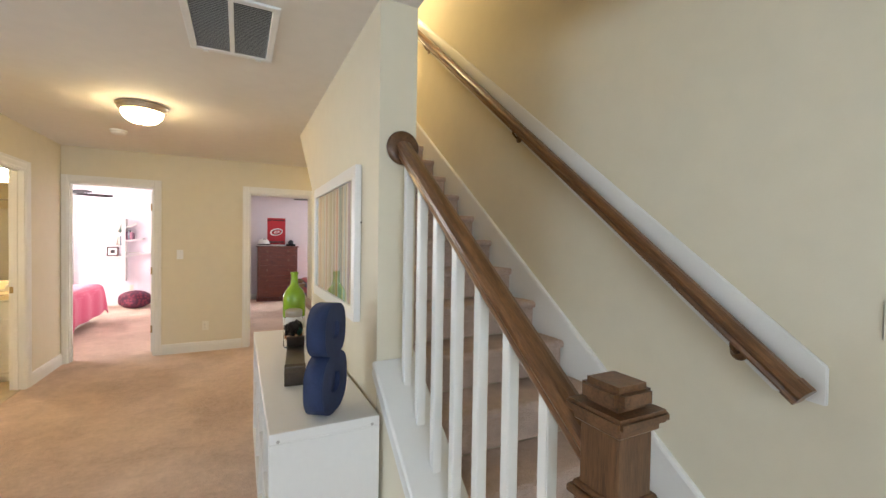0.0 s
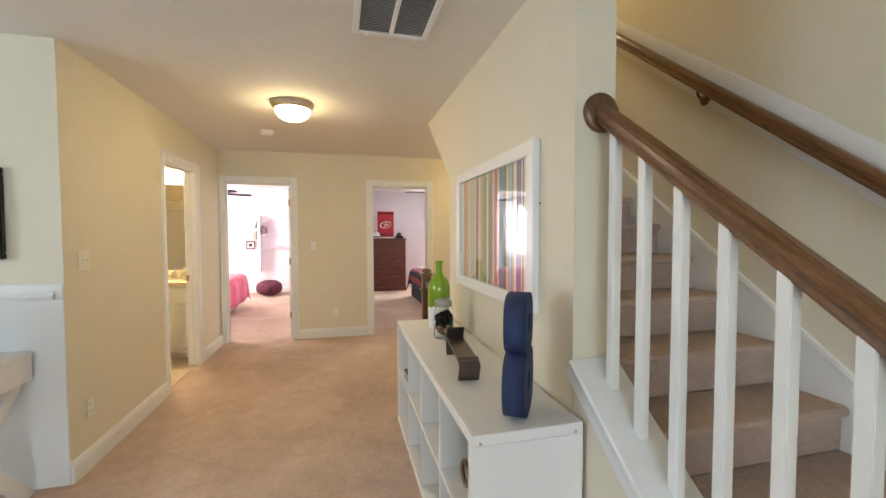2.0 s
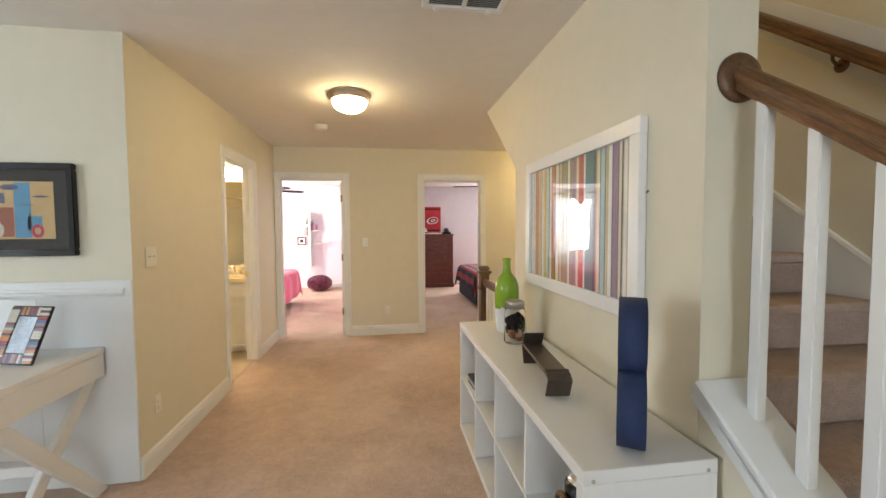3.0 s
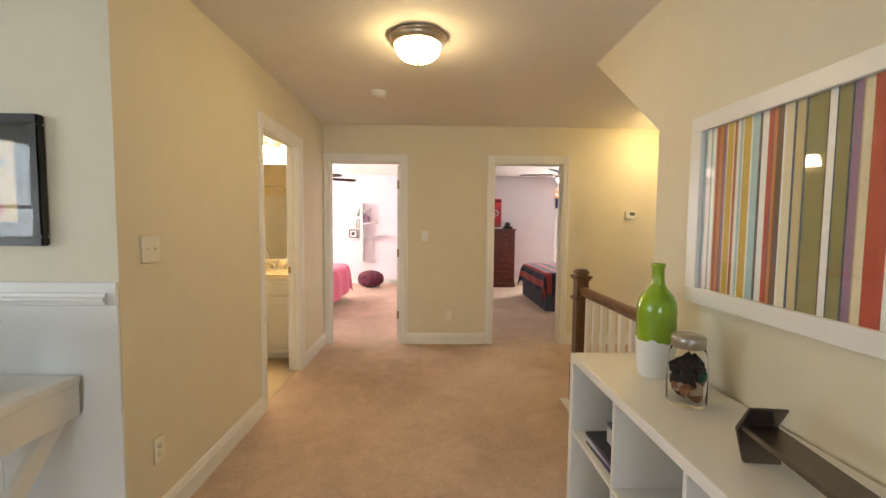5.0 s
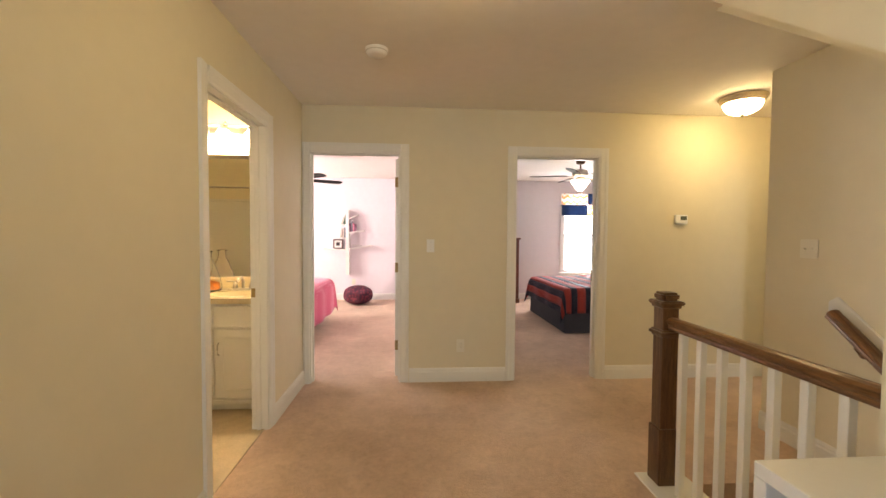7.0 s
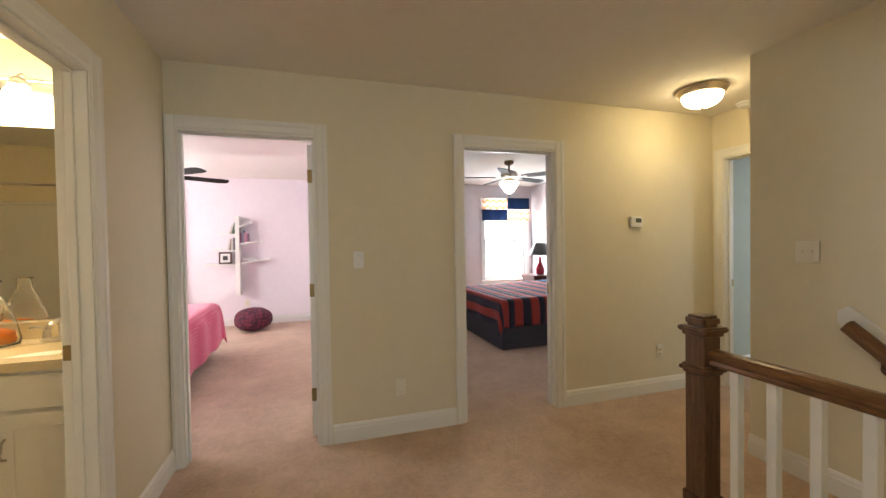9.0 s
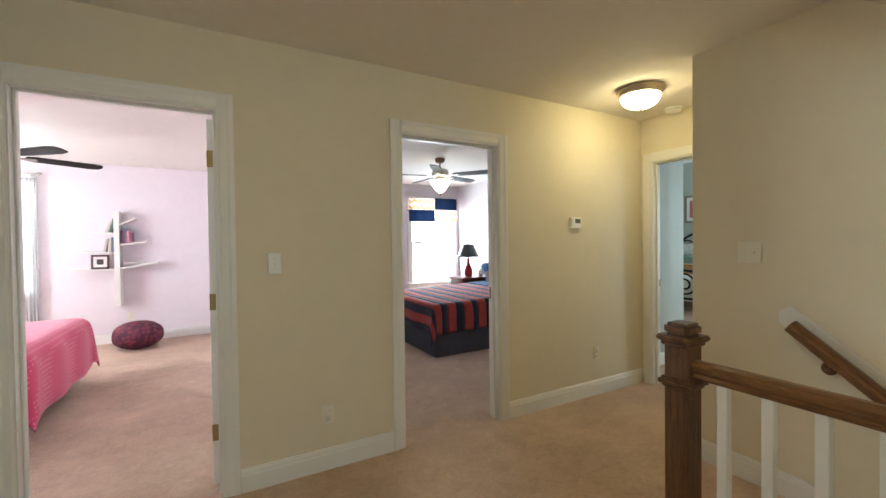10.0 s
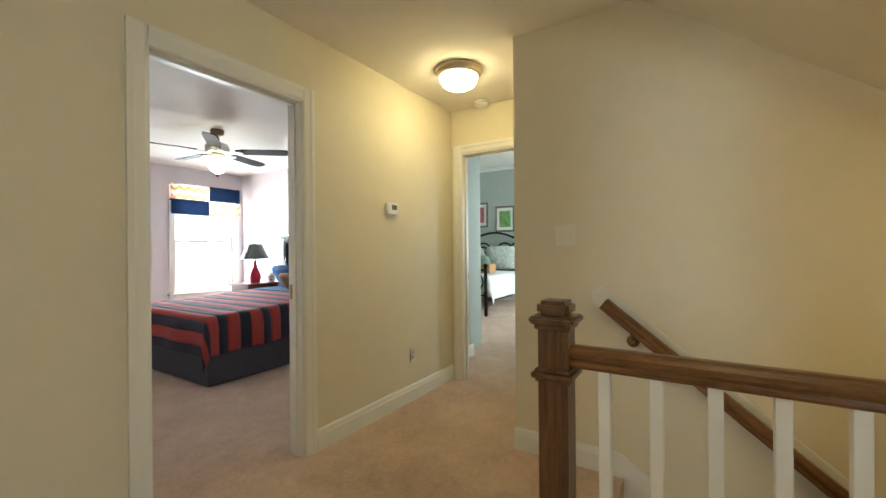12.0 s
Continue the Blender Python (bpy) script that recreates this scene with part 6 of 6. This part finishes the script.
ns = thing("nightstand", "dark wooden nightstand with a drawer", "nightstand")
part("body", boxm(2.86, 3.34, 9.10, 9.54, 0.10, 0.665, 0.004), MAHO, ns)
part("top", boxm(2.83, 3.37, 9.07, 9.56, 0.6655, 0.70, 0.006, 2), MAHO, ns)
for x in (2.89, 3.31):
    for y in (9.13, 9.51):
        part("leg", boxm(x - 0.025, x + 0.025, y - 0.025, y + 0.025, 0.001, 0.0995, 0.003), MAHO, ns)
nd = part("drawer", boxm(2.90, 3.30, 9.083, 9.0995, 0.47, 0.63, 0.004), MAHO, ns)
part("knob", lathem([(0, 0), (0.008, 0), (0.014, 0.016), (0, 0.024)], 12, (3.10, 9.083, 0.55), pose(0, 0, 0, 90)), BRONZE, nd)
tl = thing("table_lamp", "table lamp with glossy red gourd base and black shade", "table lamp")
part("base", lathem([(0, 0), (0.070, 0), (0.074, 0.012), (0.07, 0.02), (0.086, 0.06), (0.082, 0.12), (0.05, 0.19), (0.026, 0.25), (0.02, 0.32), (0.018, 0.33), (0, 0.33)], 28), mat("red_glaze", (0.33, 0.006, 0.02), 0.1, vary=0.1, scale=8, coat=0.5), tl, "glossy red glazed gourd base")
part("neck", lathem([(0, 0.33), (0.008, 0.33), (0.008, 0.40), (0, 0.40)], 10), BRONZE, tl)
part("shade", lathem([(0.205, 0.36), (0.10, 0.585), (0.097, 0.585), (0.202, 0.36)], 36), BLACK, tl, "black tapered fabric shade")
part("finial", lathem([(0, 0.585), (0.008, 0.585), (0.008, 0.60), (0, 0.606)], 10), BRONZE, tl)
tl.location = (3.10, 9.31, 0.7005)
vs_ = thing("dotted_vase", "small white dotted vase on the nightstand", "vase")
part("body", lathem([(0, 0), (0.035, 0), (0.055, 0.04), (0.052, 0.09), (0.03, 0.13), (0.034, 0.15), (0.03, 0.15), (0.026, 0.13), (0, 0.12)], 20), WHITE, vs_)
rnd = random.Random(3)
for k in range(26):
    a, z = rnd.uniform(0, 6.28), rnd.uniform(0.03, 0.10)
    part("dot", lathem([(0, 0.004), (0.008, 0.002), (0.009, -0.004)], 8, (0.054 * math.cos(a), 0.054 * math.sin(a), z), Matrix.Rotation(a, 4, "Z") @ pose(0, 0, 0, 0, 90)), RED if k % 2 else BLACK, vs_)
vs_.location = (3.27, 9.16, 0.7005)

CHEV = chevron("chevron_orange", (0.76, 0.36, 0.15), (0.82, 0.78, 0.72), 9.0, 7.5)
NAVYV = mat("navy_canvas", (0.012, 0.035, 0.085), 0.85, vary=0.1, scale=15, bump=0.15, bscale=200)
for x0, x1, z0, z1, m_, lab in ((2.28, 2.826, 1.955, 2.185, CHEV, "orange and cream chevron fabric valance panel"), (2.28, 2.822, 1.735, 1.953, NAVYV, "navy fabric valance panel"), (2.829, 3.32, 1.965, 2.185, NAVYV, "navy fabric valance panel"), (2.833, 3.32, 1.745, 1.963, CHEV, "orange and cream chevron fabric valance panel")):
    v = thing("valance_panel", lab, "valance", "window valance panels")
    part("fabric", drape(x0, x1, z0, z1, 0.006, 2.5, BACK - 0.085, 40, 0.02), m_, v)
    part("heading", boxm(x0, x1, BACK - 0.082, BACK - 0.022, z1 - 0.02, z1 - 0.004, 0.003), m_, v)

# ---------- teal bedroom ----------
IRON = mat("black_iron", (0.012, 0.012, 0.013), 0.45, 0.6, vary=0.1, scale=20)
tb = thing("iron_bed", "black scrolled iron bed with white bedding", "bed")
fx, hx, ya_, yb_ = 5.80, 7.86, 6.76, 8.36
for y in (ya_, yb_):
    p_ = part("foot_post", tube([(fx, y, 0.0), (fx, y, 0.86)], 0.028, 12), IRON, tb)
    part("post_ball", lathem([(0, 0.84), (0.03, 0.85), (0.04, 0.885), (0.025, 0.915), (0, 0.925)], 14, (fx, y, 0)), IRON, p_)
    part("head_post", tube([(hx, y, 0.0), (hx, y, 1.22)], 0.03, 12), IRON, tb)
    part("side_rail", boxm(fx + 0.02, hx - 0.02, y - 0.012, y + 0.012, 0.24, 0.31, 0.003), IRON, tb)
mid = (ya_ + yb_) / 2
part("foot_top_rail", tube([(fx, ya_ + (yb_ - ya_) * k / 16, 0.80 + 0.05 * math.sin(math.pi * k / 16)) for k in range(17)], 0.02, 10), IRON, tb)
part("foot_low_rail", tube([(fx, ya_, 0.36), (fx, yb_, 0.36)], 0.017, 10), IRON, tb)
part("head_arch", tube([(hx, ya_ + (yb_ - ya_) * k / 20, 1.20 + 0.34 * math.sin(math.pi * k / 20) ** 0.8) for k in range(21)], 0.024, 10), IRON, tb)
part("head_rail", tube([(hx, ya_, 0.70), (hx, yb_, 0.70)], 0.018, 10), IRON, tb)


def scroll(x, cy, cz, r, sy, turns=1.6, start=0.0, rad=0.015):
    pts = []
    for k in range(34):
        a = start + 2 * math.pi * turns * k / 33
        q = r * (1 - 0.72 * k / 33)
        pts.append((x, cy + sy * q * math.cos(a), cz + q * math.sin(a)))
    return tube(pts, rad, 8, up=(1, 0, 0))


for cy, sy in ((ya_ + 0.22, 1), (ya_ + 0.55, -1), (yb_ - 0.55, 1), (yb_ - 0.22, -1)):
    part("scroll", scroll(fx, cy, 0.58, 0.19, sy, start=1.2), IRON, tb)
    part("scroll", scroll(hx, cy, 1.12, 0.20, sy, start=0.6, rad=0.018), IRON, tb)
part("mattress", boxm(fx + 0.06, hx - 0.05, ya_ + 0.04, yb_ - 0.04, 0.31, 0.64, 0.05, 3), WHITE, tb)
LINEN = mat("white_linen", (0.78, 0.78, 0.74), 0.9, vary=0.05, scale=10, bump=0.3, bscale=60)
part("duvet", cloth_sheet(fx + 0.10, hx, ya_ + 0.0, yb_ - 0.0, 0.70, 0.30, 0.44, 1, 1, r=0.07, s_range=(0.0, 1.9), seed=9), LINEN, tb, "white linen duvet")
PRINT = mat("botanical_print_linen", (0.60, 0.62, 0.56), 0.9, vary=0.45, scale=14)
pillow(pose(7.52, 7.20, 0.98, 0, 66, 0), 0.55, 0.74, 0.20, PRINT, "white botanical print pillow on the iron bed")
pillow(pose(7.52, 7.98, 0.98, 0, 66, 0), 0.55, 0.74, 0.20, PRINT, "white botanical print pillow on the iron bed")
pillow(pose(7.22, 7.62, 0.86, 0, 58, 0), 0.40, 0.56, 0.17, mat("sage_velvet", (0.25, 0.34, 0.28), 0.8, vary=0.2, scale=12), "sage green cushion on the iron bed")
tray = thing("storage_bench_box", "tan woven box lying on the white duvet", "box")
TAN = mat("tan_weave", (0.50, 0.27, 0.12), 0.8, vary=0.25, scale=40, bump=0.4, bscale=120)
part("box", boxm(6.35, 6.65, 6.95, 7.58, 0.72, 0.86, 0.01, 2), TAN, tray)
part("lid", boxm(6.34, 6.66, 6.94, 7.59, 0.8605, 0.885, 0.008, 2), TAN, tray)
for y0, y1, z0, z1, c, lab in ((7.76, 8.24, 1.68, 2.26, (0.42, 0.12, 0.12), "framed red botanical print over the iron bed"), (7.10, 7.57, 1.56, 2.15, (0.20, 0.36, 0.12), "framed green botanical print over the iron bed")):
    f_ = thing("framed_print", lab, "picture", "prints over the iron bed")
    gold = mat("frame_pewter", (0.20, 0.17, 0.12), 0.4, 0.4, vary=0.1)
    for b in ((y0, y1, z0, z0 + 0.04), (y0, y1, z1 - 0.04, z1), (y0, y0 + 0.04, z0 + 0.04, z1 - 0.04), (y1 - 0.04, y1, z0 + 0.04, z1 - 0.04)):
        part("frame_bar", boxm(7.97, 7.999, *b, 0.004), gold, f_)
    part("mount", boxm(7.985, 7.998, y0 + 0.035, y1 - 0.035, z0 + 0.035, z1 - 0.035), WHITE, f_)
    part("print", boxm(7.981, 7.9845, y0 + 0.10, y1 - 0.10, z0 + 0.11, z1 - 0.11), mat("botanic", c, 0.7, vary=0.6, scale=12), f_)
structure("crown_moulding", boxm(7.93, 7.999, 3.9, 9.0, 2.97, 3.059, 0.02, 2), TRIM, "white crown moulding", "trim")
